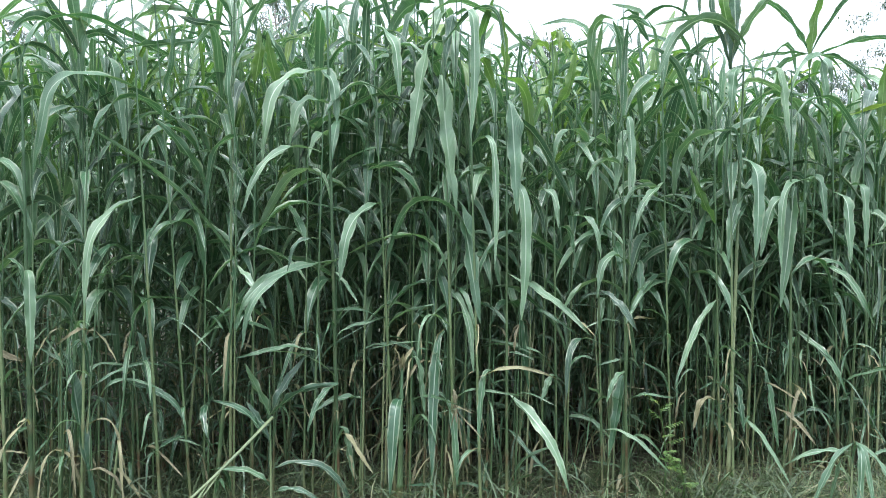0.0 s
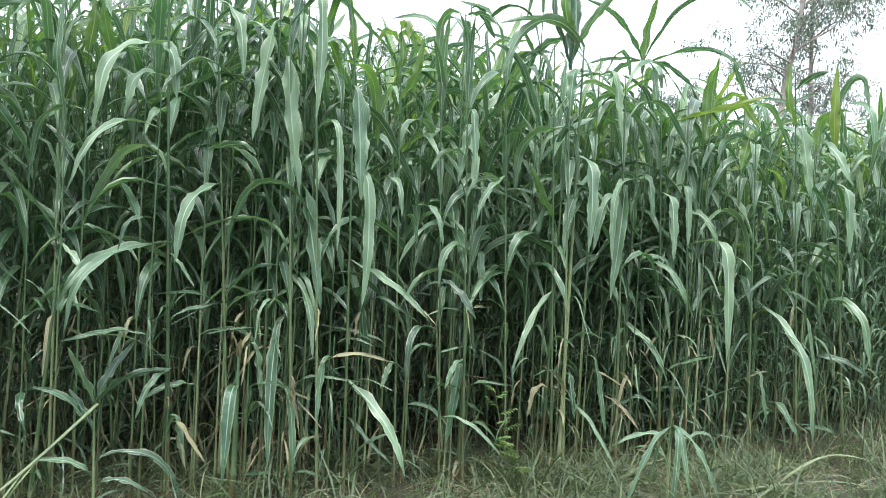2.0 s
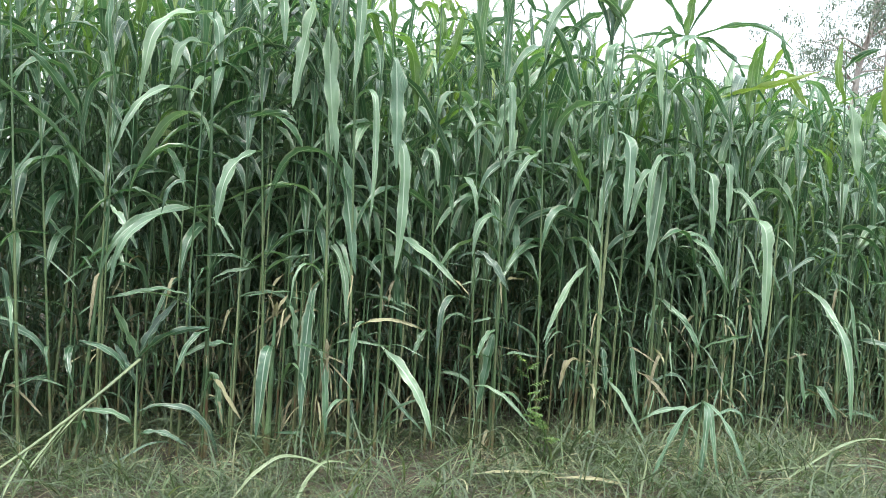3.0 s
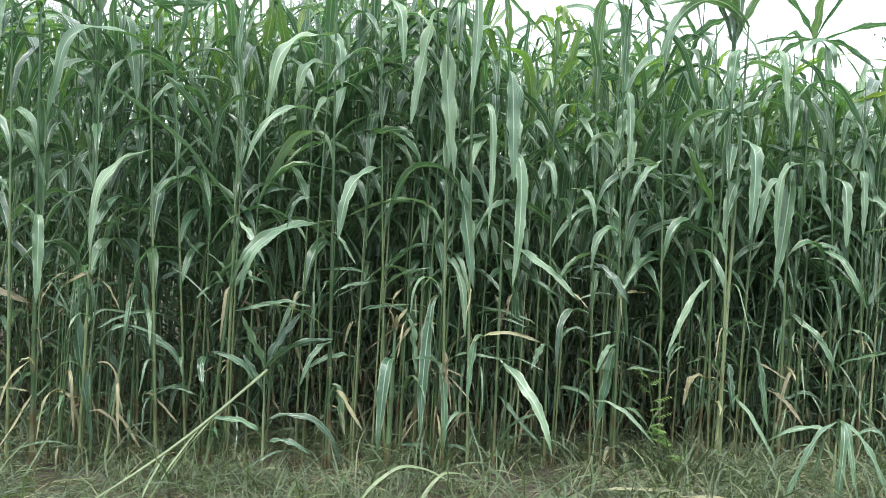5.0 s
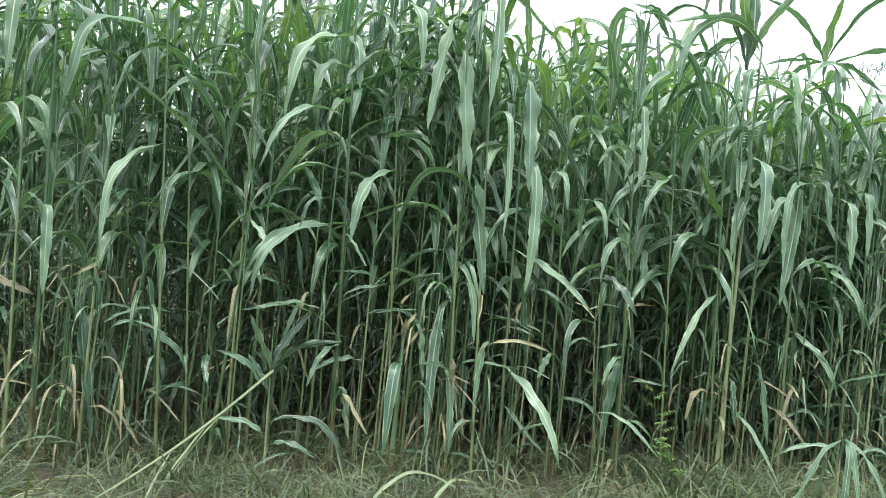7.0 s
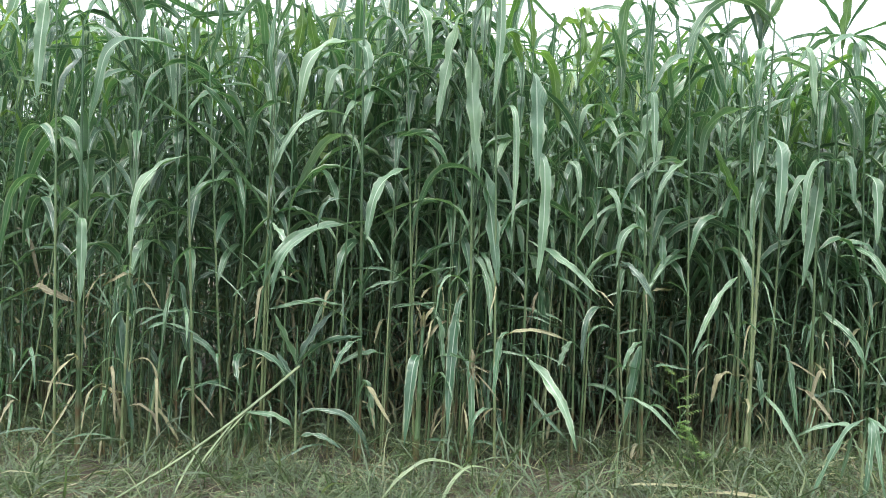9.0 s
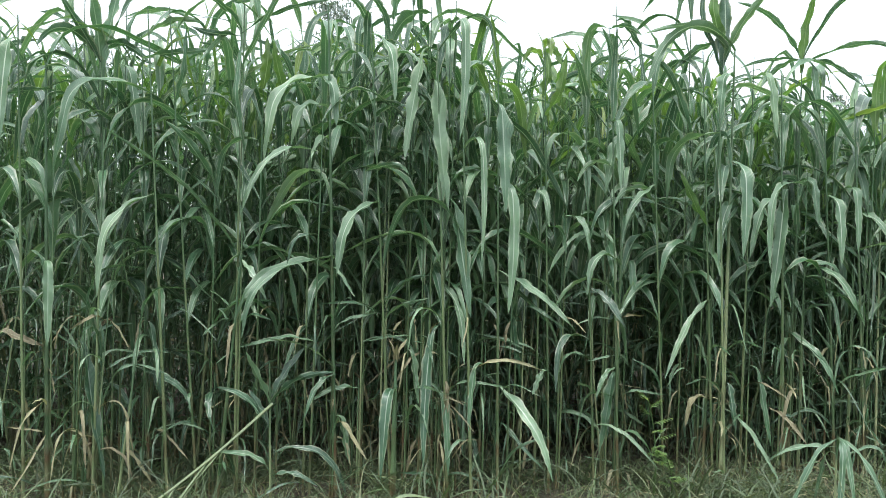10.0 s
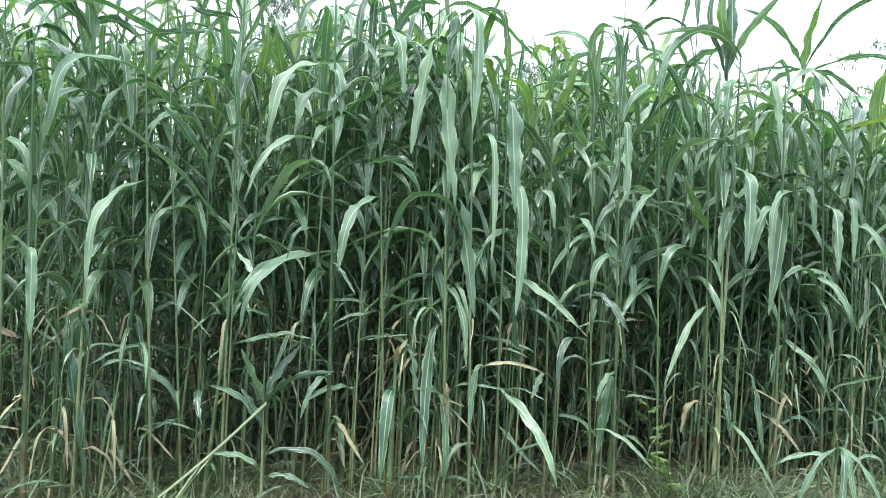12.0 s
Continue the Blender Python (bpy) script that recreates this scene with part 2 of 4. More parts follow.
def blade(start, heading, rise, bend, where, length, width, twist=0.0, rng=None, rows=15, cols=5, sharp=0.22, wave=1.0, sway=0.0, ruffle=None):
    """A leaf blade. heading: degrees from +x, anticlockwise; rise: degrees above level at its foot; bend: degrees that it arches over
    in all, until it hangs, most of it round the share `where` of its length; twist: degrees to its tip; sway: degrees that its heading turns."""
    rng = rng or np.random.default_rng(1)
    ruffle = wave if ruffle is None else ruffle
    s = np.linspace(0, 1, rows)
    turn = 1 / (1 + np.exp(-(s - where) / (sharp * 0.45)))
    turn = (turn - turn[0]) / (turn[-1] - turn[0])
    e = np.radians(np.maximum(rise - bend * turn, -78))
    a = np.radians(heading + sway * s + wave * 6 * np.sin(s * 7 + rng.uniform(0, 6)) * s)
    d = np.stack([np.cos(e) * np.cos(a), np.cos(e) * np.sin(a), np.sin(e)], 1)
    step = length / (rows - 1)
    mid = np.array(start) + np.concatenate([np.zeros((1, 3)), np.cumsum((d[1:] + d[:-1]) / 2 * step, 0)])
    side = np.stack([-np.sin(a), np.cos(a), 0 * a], 1)
    up = np.cross(d, side)
    k = np.radians(twist) * s**1.3 + wave * 0.25 * np.sin(s * 5 + rng.uniform(0, 6)) * s
    side, up = side * np.cos(k)[:, None] + up * np.sin(k)[:, None], up * np.cos(k)[:, None] - side * np.sin(k)[:, None]
    half = width / 2 * np.minimum(1, 0.22 + 3.0 * s) * np.clip(1 - s**2.6, 0, 1) ** 0.8 + 0.0006
    half = half * (1 + 0.06 * ruffle * rng.normal(size=rows) * (s > 0.1))
    u = np.linspace(-1, 1, cols)
    ripple = rng.uniform(0, 6, 2)
    out = mid[:, None] + side[:, None] * (half[:, None] * u * 0.94)[..., None]
    fold = np.abs(u) * (0.5 - 0.35 * s[:, None])
    edge = np.where(u < 0, np.sin(s[:, None] * 23 + ripple[0]), np.sin(s[:, None] * 19 + ripple[1])) * u**2 * 0.30 * ruffle
    out = out + up[:, None] * (half[:, None] * (fold + edge))[..., None]
    uv = np.stack(np.broadcast_arrays((u + 1) / 2, s[:, None]), -1)
    return out.reshape(-1, 3), strip_faces(rows, cols), uv.reshape(-1, 2)


def tube(points, radii, sides=7):
    """A round tapering tube along points."""
    p = np.array(points, float)
    t = np.gradient(p, axis=0)
    t /= np.linalg.norm(t, axis=1)[:, None]
    ref = np.where(np.abs(t[:, 2:]) > 0.9, np.array([[1.0, 0, 0]]), np.array([[0, 0, 1.0]]))
    x = np.cross(ref, t)
    x /= np.linalg.norm(x, axis=1)[:, None]
    y = np.cross(t, x)
    q = np.linspace(0, 2 * np.pi, sides + 1)
    v = p[:, None] + np.array(radii)[:, None, None] * (x[:, None] * np.cos(q)[:, None] + y[:, None] * np.sin(q)[:, None])
    uv = np.stack(np.broadcast_arrays(q / (2 * np.pi), np.linspace(0, 1, len(p))[:, None]), -1)
    return v.reshape(-1, 3), strip_faces(len(p), sides + 1), uv.reshape(-1, 2)


def stem_path(height, lean, bow, z):
    """Points of a cane at heights z over its foot. lean: metres that its top stands off in x and y; bow: metres of curve."""
    q = np.asarray(z, float) / height
    return np.stack([lean[0] * q + bow * np.sin(np.pi * q), lean[1] * q + bow * 0.4 * np.sin(np.pi * q), np.asarray(z, float)], -1)


def cane_tube(height, lean, bow, thick, nodes, sides=7):
    z, r = [0.0], [thick * 0.5]
    for k in nodes:
        if 0.02 < k < height - 0.04:
            for dz, g in ((-0.012, 0.97), (-0.003, 1.22), (0.005, 1.18), (0.014, 0.98)):
                z.append(k + dz)
                r.append(thick * 0.5 * g * (1 - 0.62 * k / height))
    z.append(height)
    r.append(thick * 0.16)
    return tube(stem_path(height, lean, bow, z), r, sides)


def part(name, me, parent, label=""):
    ob = new(name, me)
    ob.parent = parent
    return tagged(ob, label)


def ground_height(x, y):
    """Height of the soil, metres."""
    return 0.02 + 0.024 * x + 0.01 * np.sin(1.7 * x + 0.6) * np.cos(1.3 * y) + 0.01 * np.sin(4.1 * x + 2.3 * y)


# ---- ground ----
def make_ground():
    near = np.linspace(-6, 6, 121)
    far = np.array([8, 12, 20, 40, 80, 160, 320, 700, 1500])
    xs = np.concatenate([-far[::-1], near, far])
    ys = np.concatenate([-far[::-1], near + 0.0, far])
    x, y = np.meshgrid(xs, ys, indexing="ij")
    calm = np.exp(-(np.hypot(x, y) / 12) ** 2)
    z = (ground_height(x, y) + 0.008 * np.sin(13 * x + 5 * np.sin(3 * y)) * np.sin(11 * y)) * calm
    v = np.stack([x, y, z], -1).reshape(-1, 3)
    me = Pieces().add(v, strip_faces(len(xs), len(ys))[:, ::-1], v[:, :2]).mesh("ground", soil)
    return tagged(new("ground", me), "bare brown soil with trampled grass at the field's edge", "ground", kind="structure")


make_ground()


def front(x):
    """The line along which the crop begins."""
    return 3.28 + 0.14 * x


def crop_height(x, y):
    """Height to which the crop grows about a place."""
    tall = 1.94 - 0.20 / (1 + np.exp(-(x - 0.1) / 0.1)) - 0.14 / (1 + np.exp(-(x - 1.4) / 0.12))
    return tall + 0.11 * np.exp(-(((x - 1.15) / 0.6) ** 2)) + 0.06 * max(0.0, min(y - front(x) - 0.5, 3.0))


# ---- sorghum ----
LEAF_MAT = {"straw_leaf": leaf_straw, "leaf": leaf_green, "young_leaf": leaf_young, "dry_leaf": leaf_dry, "pale_leaf": leaf_pale_sheen}
LEAF_LABEL = {"dry_leaf": "withered straw-coloured leaf", "young_leaf": "yellow-green young leaf", "pale_leaf": "drooping leaf, pale grey-green with sky sheen painted in"}


def plant_thing(name, stem, blades, label, category="sorghum plant", group="sorghum crop"):
    root = tagged(new(name), label, category, group)
    part("stem", Pieces().add(*stem).mesh("stem", cane), root, "pale jointed cane")
    for kind, b in blades:
        part("leaf" if kind == "pale_leaf" else kind, Pieces().add(*b).mesh(kind, LEAF_MAT[kind]), root, LEAF_LABEL.get(kind, ""))
    return root


hero_rng = np.random.default_rng(5)


def sorghum(x, y, height, lean, thick, label, leaves):
    """One plant of the front row. Each leaf: kind, height on the cane, heading, rise, bend, where it bends, length, sway, twist, width, how gently it bends."""
    r = hero_rng
    nodes = np.arange(0.07, height, 0.16) + r.normal(0, 0.012, len(np.arange(0.07, height, 0.16)))
    stem = cane_tube(height, (lean, 0.0), 0.0, thick, nodes, 9)
    blades = []
    for kind, z, heading, rise, bend, where, length, sway, twist, width, gentle in leaves:
        foot = stem_path(height, (lean, 0.0), 0.0, min(z, height))
        blades.append((kind, blade(foot, heading, rise, bend, where, length, width, twist, r, 26, 7, sharp=gentle, wave=0.3, sway=sway, ruffle=1.25)))
    # leaves on the far side, at the heights between
    if height > 1.2:
        taken = [leaf[1] for leaf in leaves]
        for z in nodes[4:]:
            if not taken or min(abs(z - q) for q in taken) > 0.12:
                foot = stem_path(height, (lean, 0.0), 0.0, z)
                blades.append(("leaf", blade(foot, r.uniform(10, 170), r.uniform(50, 80), r.uniform(90, 160), r.uniform(0.25, 0.5), r.uniform(0.45, 0.75), r.uniform(0.035, 0.055), r.uniform(-60, 60), r)))
    # withered scraps and thin leaves low on the cane
    for z in nodes[:5] if height > 0.7 else []:
        foot = stem_path(height, (lean, 0.0), 0.0, z)
        if r.random() < 0.22:
            blades.append(("dry_leaf", blade(foot, r.uniform(-190, 10), r.uniform(-30, 60), r.uniform(50, 140), 0.25, r.uniform(0.1, 0.3), r.uniform(0.006, 0.015), r.uniform(-180, 180), r, 11, 3, wave=1.8)))
        if r.random() < 0.4:
            blades.append(("leaf", blade(foot, r.uniform(-190, 10), r.uniform(20, 78), r.uniform(20, 130), r.uniform(0.2, 0.6), r.uniform(0.15, 0.4), r.uniform(0.006, 0.016), r.uniform(-150, 150), r, 13, 3, wave=1.4, sway=r.uniform(-50, 50))))
    root = plant_thing("sorghum_plant", stem, blades, label)
    root.location = (x, y, float(ground_height(x, y)))
    return root


sorghum(-1.528, 3.02, 1.87, -0.051, 0.013, "tall green sorghum plant with drooping strap leaves", [
    ("pale_leaf", 1.78, -98, 4, 132, 0.13, 0.45, 38, -20, 0.055, 0.19),
])
sorghum(-1.458, 3.06, 1.70, -0.033, 0.020, "tall sorghum plant with withered straw leaves at its foot", [
    ("pale_leaf", 1.36, -258, 21, 152, 0.15, 0.53, 25, -12, 0.066, 0.36),
    ("pale_leaf", 0.95, -56, -5, 132, 0.20, 0.36, -9, -10, 0.042, 0.15),
    ("dry_leaf", 0.42, -117, -23, 67, 0.33, 0.30, -38, -72, 0.011, 0.38),
    ("dry_leaf", 0.29, -148, 24, 13, 0.18, 0.15, -4, -104, 0.010, 0.33),
    ("dry_leaf", 0.29, -87, -28, 21, 0.17, 0.27, -40, -17, 0.009, 0.15),
])
sorghum(-1.293, 3.08, 1.45, 0.023, 0.013, "tall sorghum plant with yellowing leaves near the soil", [
    ("leaf", 0.51, 30, 31, 49, 0.67, 0.31, 4, 110, 0.014, 0.27),
    ("dry_leaf", 0.22, 5, 18, 95, 0.41, 0.22, -2, 74, 0.014, 0.36),
])
sorghum(-1.047, 3.21, 1.95, -0.116, 0.014, "tall green sorghum plant with drooping strap leaves", [
    ("pale_leaf", 1.61, -150, 21, 160, 0.50, 0.66, 44, -109, 0.046, 0.33),
    ("pale_leaf", 1.22, -140, -22, 88, 0.58, 0.52, 68, -34, 0.040, 0.40),
])
sorghum(-0.949, 3.27, 1.97, -0.150, 0.012, "tall green sorghum plant with drooping strap leaves", [
    ("leaf", 1.58, -31, 67, -21, 0.45, 0.31, 1, -18, 0.030, 0.10),
])
sorghum(-0.864, 3.26, 0.99, 0.081, 0.019, "leaning sorghum plant with one long straight leaf", [
    ("pale_leaf", 0.98, -151, 55, 27, 0.49, 0.73, 13, 65, 0.024, 0.36),
    ("leaf", 0.97, -46, -29, 27, 0.59, 0.23, 14, 39, 0.030, 0.38),
])
sorghum(-0.486, 3.23, 1.52, 0.023, 0.011, "slim sorghum plant with arching ragged leaves", [
    ("pale_leaf", 0.98, -157, -14, 78, 0.63, 0.48, 39, -91, 0.034, 0.35),
    ("pale_leaf", 1.39, -153, 19, 85, 0.30, 0.49, 42, -92, 0.030, 0.39),
    ("leaf", 1.07, -143, 9, 123, 0.54, 0.21, -9, -107, 0.018, 0.40),
    ("leaf", 0.65, -165, 12, 27, 0.35, 0.31, -28, -111, 0.024, 0.13),
])
sorghum(-0.390, 3.29, 1.98, -0.074, 0.018, "tall green sorghum plant with drooping strap leaves", [
    ("pale_leaf", 1.70, -162, -7, 109, 0.51, 0.52, 65, -89, 0.050, 0.38),
    ("pale_leaf", 1.57, -152, 19, 136, 0.46, 0.29, 32, -100, 0.042, 0.38),
    ("leaf", 0.34, -13, 16, 126, 0.12, 0.22, 20, 107, 0.034, 0.13),
    ("dry_leaf", 0.30, -33, 42, 92, 0.19, 0.23, 14, 72, 0.020, 0.09),
    ("leaf", 0.68, 7, 50, 38, 0.30, 0.20, 8, 122, 0.016, 0.20),
    ("leaf", 0.94, -36, -19, 31, 0.15, 0.17, 11, 69, 0.016, 0.24),
])
sorghum(-0.174, 3.36, 1.95, -0.129, 0.013, "tall green sorghum plant with drooping strap leaves", [
    ("pale_leaf", 1.19, -137, -12, 78, 0.41, 0.40, 22, -54, 0.052, 0.39),
    ("leaf", 1.95, -249, 37, 126, 0.14, 0.35, -24, -6, 0.036, 0.11),
    ("pale_leaf", 1.87, -27, -23, 84, 0.43, 0.35, -49, 46, 0.046, 0.38),
    ("leaf", 0.76, -25, 56, 56, 0.63, 0.27, 8, -101, 0.020, 0.35),
    ("leaf", 0.70, -39, 54, 40, 0.33, 0.24, 27, -106, 0.016, 0.29),
])
sorghum(0.059, 3.31, 1.80, -0.085, 0.014, "sorghum plant with very broad hanging grey-green leaves", [
    ("dry_leaf", 0.47, -67, 4, 174, 0.20, 0.14, -1, -5, 0.017, 0.13),
    ("leaf", 1.78, -16, 54, 182, 0.61, 0.42, 16, -106, 0.022, 0.23),
])
sorghum(0.157, 3.28, 1.82, -0.088, 0.013, "sorghum plant with very broad hanging grey-green leaves", [
    ("pale_leaf", 1.40, -49, 37, 193, 0.24, 0.60, -56, 12, 0.028, 0.18),
    ("dry_leaf", 0.52, -22, 28, 49, 0.51, 0.32, 12, 123, 0.018, 0.35),
])
sorghum(0.261, 3.32, 1.79, -0.045, 0.013, "sorghum plant with very broad hanging grey-green leaves", [
    ("pale_leaf", 1.58, -64, -14, 173, 0.12, 0.46, -17, -3, 0.068, 0.15),
    ("pale_leaf", 1.26, -52, 7, 183, 0.23, 0.59, -70, -7, 0.052, 0.18),
    ("leaf", 0.46, -45, -28, 39, 0.73, 0.47, -17, 70, 0.046, 0.38),
    ("young_leaf", 1.67, -128, 78, 12, 0.80, 0.26, 5, 4, 0.034, 0.13),
    ("pale_leaf", 0.92, -44, -18, 22, 0.64, 0.45, 0, 101, 0.030, 0.33),
])
sorghum(0.475, 3.45, 1.86, -0.068, 0.011, "tall green sorghum plant with drooping strap leaves", [
    ("leaf", 1.10, 12, 21, 122, 0.33, 0.17, 6, -102, 0.026, 0.34),
    ("young_leaf", 1.84, -68, 41, 136, 0.40, 0.13, -1, 10, 0.040, 0.08),
    ("young_leaf", 1.56, -32, 52, -28, 0.38, 0.27, -10, -68, 0.045, 0.08),
    ("leaf", 0.51, -134, 7, 65, 0.13, 0.14, -0, -27, 0.030, 0.24),
])
sorghum(0.662, 3.45, 1.60, -0.081, 0.011, "tall green sorghum plant with drooping strap leaves", [
    ("leaf", 0.86, -42, -24, 34, 0.52, 0.24, 2, 88, 0.036, 0.37),
    ("pale_leaf", 0.68, 60, 86, 182, 0.51, 0.32, -6, -3, 0.030, 0.16),
    ("leaf", 0.64, -160, 28, 126, 0.39, 0.37, 68, -31, 0.031, 0.37),
    ("pale_leaf", 0.29, -39, 15, 59, 0.26, 0.33, 13, 89, 0.019, 0.40),
    ("pale_leaf", 1.53, -103, 77, 19, 0.68, 0.39, 18, 17, 0.036, 0.08),
    ("pale_leaf", 1.54, -104, 81, 34, 0.30, 0.31, -18, -11, 0.044, 0.08),
])
sorghum(0.761, 3.45, 1.72, -0.076, 0.012, "tall green sorghum plant with drooping strap leaves", [
    ("leaf", 0.53, -139, -8, 60, 0.34, 0.17, -4, -55, 0.025, 0.37),
    ("pale_leaf", 1.54, -67, 16, 132, 0.14, 0.33, -27, 4, 0.036, 0.12),
    ("leaf", 1.35, -162, 33, 103, 0.46, 0.20, -20, 139, 0.026, 0.38),
    ("leaf", 1.53, -138, 87, 33, 0.78, 0.40, -14, 44, 0.046, 0.12),
    ("leaf", 1.55, -91, 86, 17, 0.73, 0.37, 2, 6, 0.030, 0.08),
    ("pale_leaf", 0.58, -159, -6, 6, 0.35, 0.13, -8, -110, 0.012, 0.40),
])
sorghum(0.966, 3.54, 1.83, -0.106, 0.011, "tall green sorghum plant with drooping strap leaves", [
    ("pale_leaf", 1.28, -147, -29, 43, 0.67, 0.28, 20, -63, 0.032, 0.37),
    ("pale_leaf", 1.26, -165, 5, 70, 0.70, 0.24, 28, 148, 0.032, 0.37),
    ("leaf", 1.44, 73, 38, 132, 0.14, 0.24, -5, -6, 0.036, 0.10),
])
sorghum(1.170, 3.54, 1.83, -0.100, 0.012, "tall green sorghum plant with drooping strap leaves", [
    ("leaf", 0.79, -144, -28, 33, 0.21, 0.41, 2, -47, 0.031, 0.34),
    ("leaf", 0.78, 77, 24, 120, 0.15, 0.31, -29, 14, 0.030, 0.15),
    ("dry_leaf", 0.37, -161, 20, 126, 0.43, 0.21, -3, -75, 0.028, 0.24),
    ("young_leaf", 1.10, -160, 52, -11, 0.30, 0.26, -7, 63, 0.042, 0.08),
])
sorghum(1.205, 3.55, 1.83, -0.001, 0.020, "tall thick-stemmed sorghum plant with broad drooping leaves", [
    ("pale_leaf", 1.37, -68, -9, 120, 0.30, 0.48, -60, -24, 0.054, 0.32),
    ("pale_leaf", 1.72, -146, 20, 120, 0.25, 0.25, 44, 8, 0.054, 0.15),
    ("leaf", 0.44, -53, 12, 144, 0.12, 0.22, 9, 63, 0.032, 0.14),
    ("pale_leaf", 0.33, -41, -18, 35, 0.12, 0.38, -14, 74, 0.021, 0.37),
    ("pale_leaf", 1.83, -167, 52, 125, 0.37, 0.56, -4, 145, 0.048, 0.37),
    ("leaf", 1.80, -181, 56, 75, 0.44, 0.43, -3, 107, 0.032, 0.37),
])
sorghum(1.135, 3.58, 1.89, 0.031, 0.014, "tall sorghum plant with broad upright top leaves", [
    ("leaf", 1.74, -63, 84, -11, 0.33, 0.46, -2, -34, 0.068, 0.08),
    ("young_leaf", 1.82, -154, 72, -25, 0.62, 0.33, -4, 65, 0.052, 0.08),
    ("leaf", 1.87, -203, 3, 48, 0.35, 0.24, -1, 109, 0.042, 0.40),
    ("leaf", 1.74, -176, 68, -30, 0.56, 0.48, -2, 97, 0.032, 0.08),
    ("leaf", 1.79, -49, 64, 20, 0.44, 0.38, 7, -89, 0.040, 0.25),
])
sorghum(1.462, 3.54, 1.72, -0.066, 0.014, "tall green sorghum plant with drooping strap leaves", [
    ("pale_leaf", 1.20, -157, 13, 87, 0.20, 0.33, 18, -33, 0.044, 0.22),
])
sorghum(1.516, 3.65, 1.81, 0.001, 0.013, "tall sorghum plant with a star of thin top leaves", [
    ("leaf", 1.80, -186, 61, 57, 0.68, 0.40, 18, 81, 0.032, 0.37),
    ("young_leaf", 1.75, -68, 86, 17, 0.52, 0.36, -1, -32, 0.042, 0.11),
    ("leaf", 1.80, -38, 64, 120, 0.68, 0.65, -12, -105, 0.026, 0.38),
    ("leaf", 1.79, -19, 22, 71, 0.64, 0.49, -13, -127, 0.026, 0.28),
    ("leaf", 1.80, 1, 12, 50, 0.26, 0.29, -8, -101, 0.026, 0.34),
    ("leaf", 1.81, -189, 1, 28, 0.77, 0.26, -5, 117, 0.020, 0.35),
    ("pale_leaf", 1.80, -46, 6, 117, 0.13, 0.26, -6, 84, 0.038, 0.21),
    ("leaf", 1.81, -211, -10, 50, 0.58, 0.20, -2, 108, 0.030, 0.37),
])
sorghum(1.714, 3.64, 1.68, -0.107, 0.013, "tall green sorghum plant with drooping strap leaves", [
    ("pale_leaf", 1.23, -67, -3, 128, 0.22, 0.35, -41, 1, 0.046, 0.38),
])
sorghum(1.833, 3.62, 1.64, -0.104, 0.013, "tall green sorghum plant with drooping strap leaves", [
    ("pale_leaf", 1.00, -59, 21, 169, 0.35, 0.71, -64, 21, 0.052, 0.21),
])
sorghum(2.179, 3.69, 1.53, -0.069, 0.013, "tall green sorghum plant with drooping strap leaves", [
    ("pale_leaf", 1.49, -182, 22, 124, 0.57, 0.29, 21, 150, 0.040, 0.38),
    ("young_leaf", 1.53, -168, 40, 142, 0.14, 0.22, -12, -76, 0.052, 0.10),
    ("leaf", 0.43, -53, 16, 136, 0.16, 0.28, 14, 112, 0.021, 0.19),
])
sorghum(2.452, 3.72, 1.82, -0.146, 0.014, "tall green sorghum plant with drooping strap leaves", [
    ("pale_leaf", 1.58, -67, -2, 161, 0.12, 0.38, 8, 81, 0.062, 0.13),
    ("young_leaf", 1.57, -171, 64, -30, 0.46, 0.31, 5, 54, 0.042, 0.15),
    ("leaf", 1.74, -67, 36, 38, 0.66, 0.19, -6, -103, 0.036, 0.40),
    ("leaf", 1.28, -17, 16, 93, 0.24, 0.29, 1, -116, 0.046, 0.33),
])
sorghum(2.732, 3.76, 1.62, -0.180, 0.014, "tall green sorghum plant with drooping strap leaves", [
    ("young_leaf", 1.46, -146, 68, -20, 0.33, 0.41, 20, 8, 0.052, 0.26),
    ("pale_leaf", 1.30, -76, -8, 89, 0.15, 0.39, -47, 11, 0.046, 0.29),
    ("pale_leaf", 1.60, -64, 75, 181, 0.59, 0.41, 21, -121, 0.040, 0.14),
])
sorghum(-1.402, 3.28, 1.80, 0.032, 0.014, "tall sorghum plant with upright top leaves against the sky", [
    ("leaf", 1.64, -112, 84, 14, 0.52, 0.45, 13, 1, 0.062, 0.25),
    ("leaf", 1.74, 45, 80, 6, 0.77, 0.39, 10, 72, 0.052, 0.36),
    ("leaf", 1.74, -143, 54, 119, 0.63, 0.33, -0, 95, 0.050, 0.30),
    ("leaf", 1.80, 11, 42, 83, 0.23, 0.21, -4, -117, 0.040, 0.37),
    ("leaf", 1.72, -128, 61, 8, 0.18, 0.36, 4, 72, 0.034, 0.17),
])
sorghum(-1.149, 3.28, 1.86, -0.065, 0.011, "tall green sorghum plant with drooping strap leaves", [
    ("leaf", 1.84, 1, 37, 58, 0.69, 0.27, 6, -84, 0.036, 0.38),
    ("leaf", 1.76, 16, 23, 15, 0.16, 0.29, -10, -112, 0.036, 0.18),
])
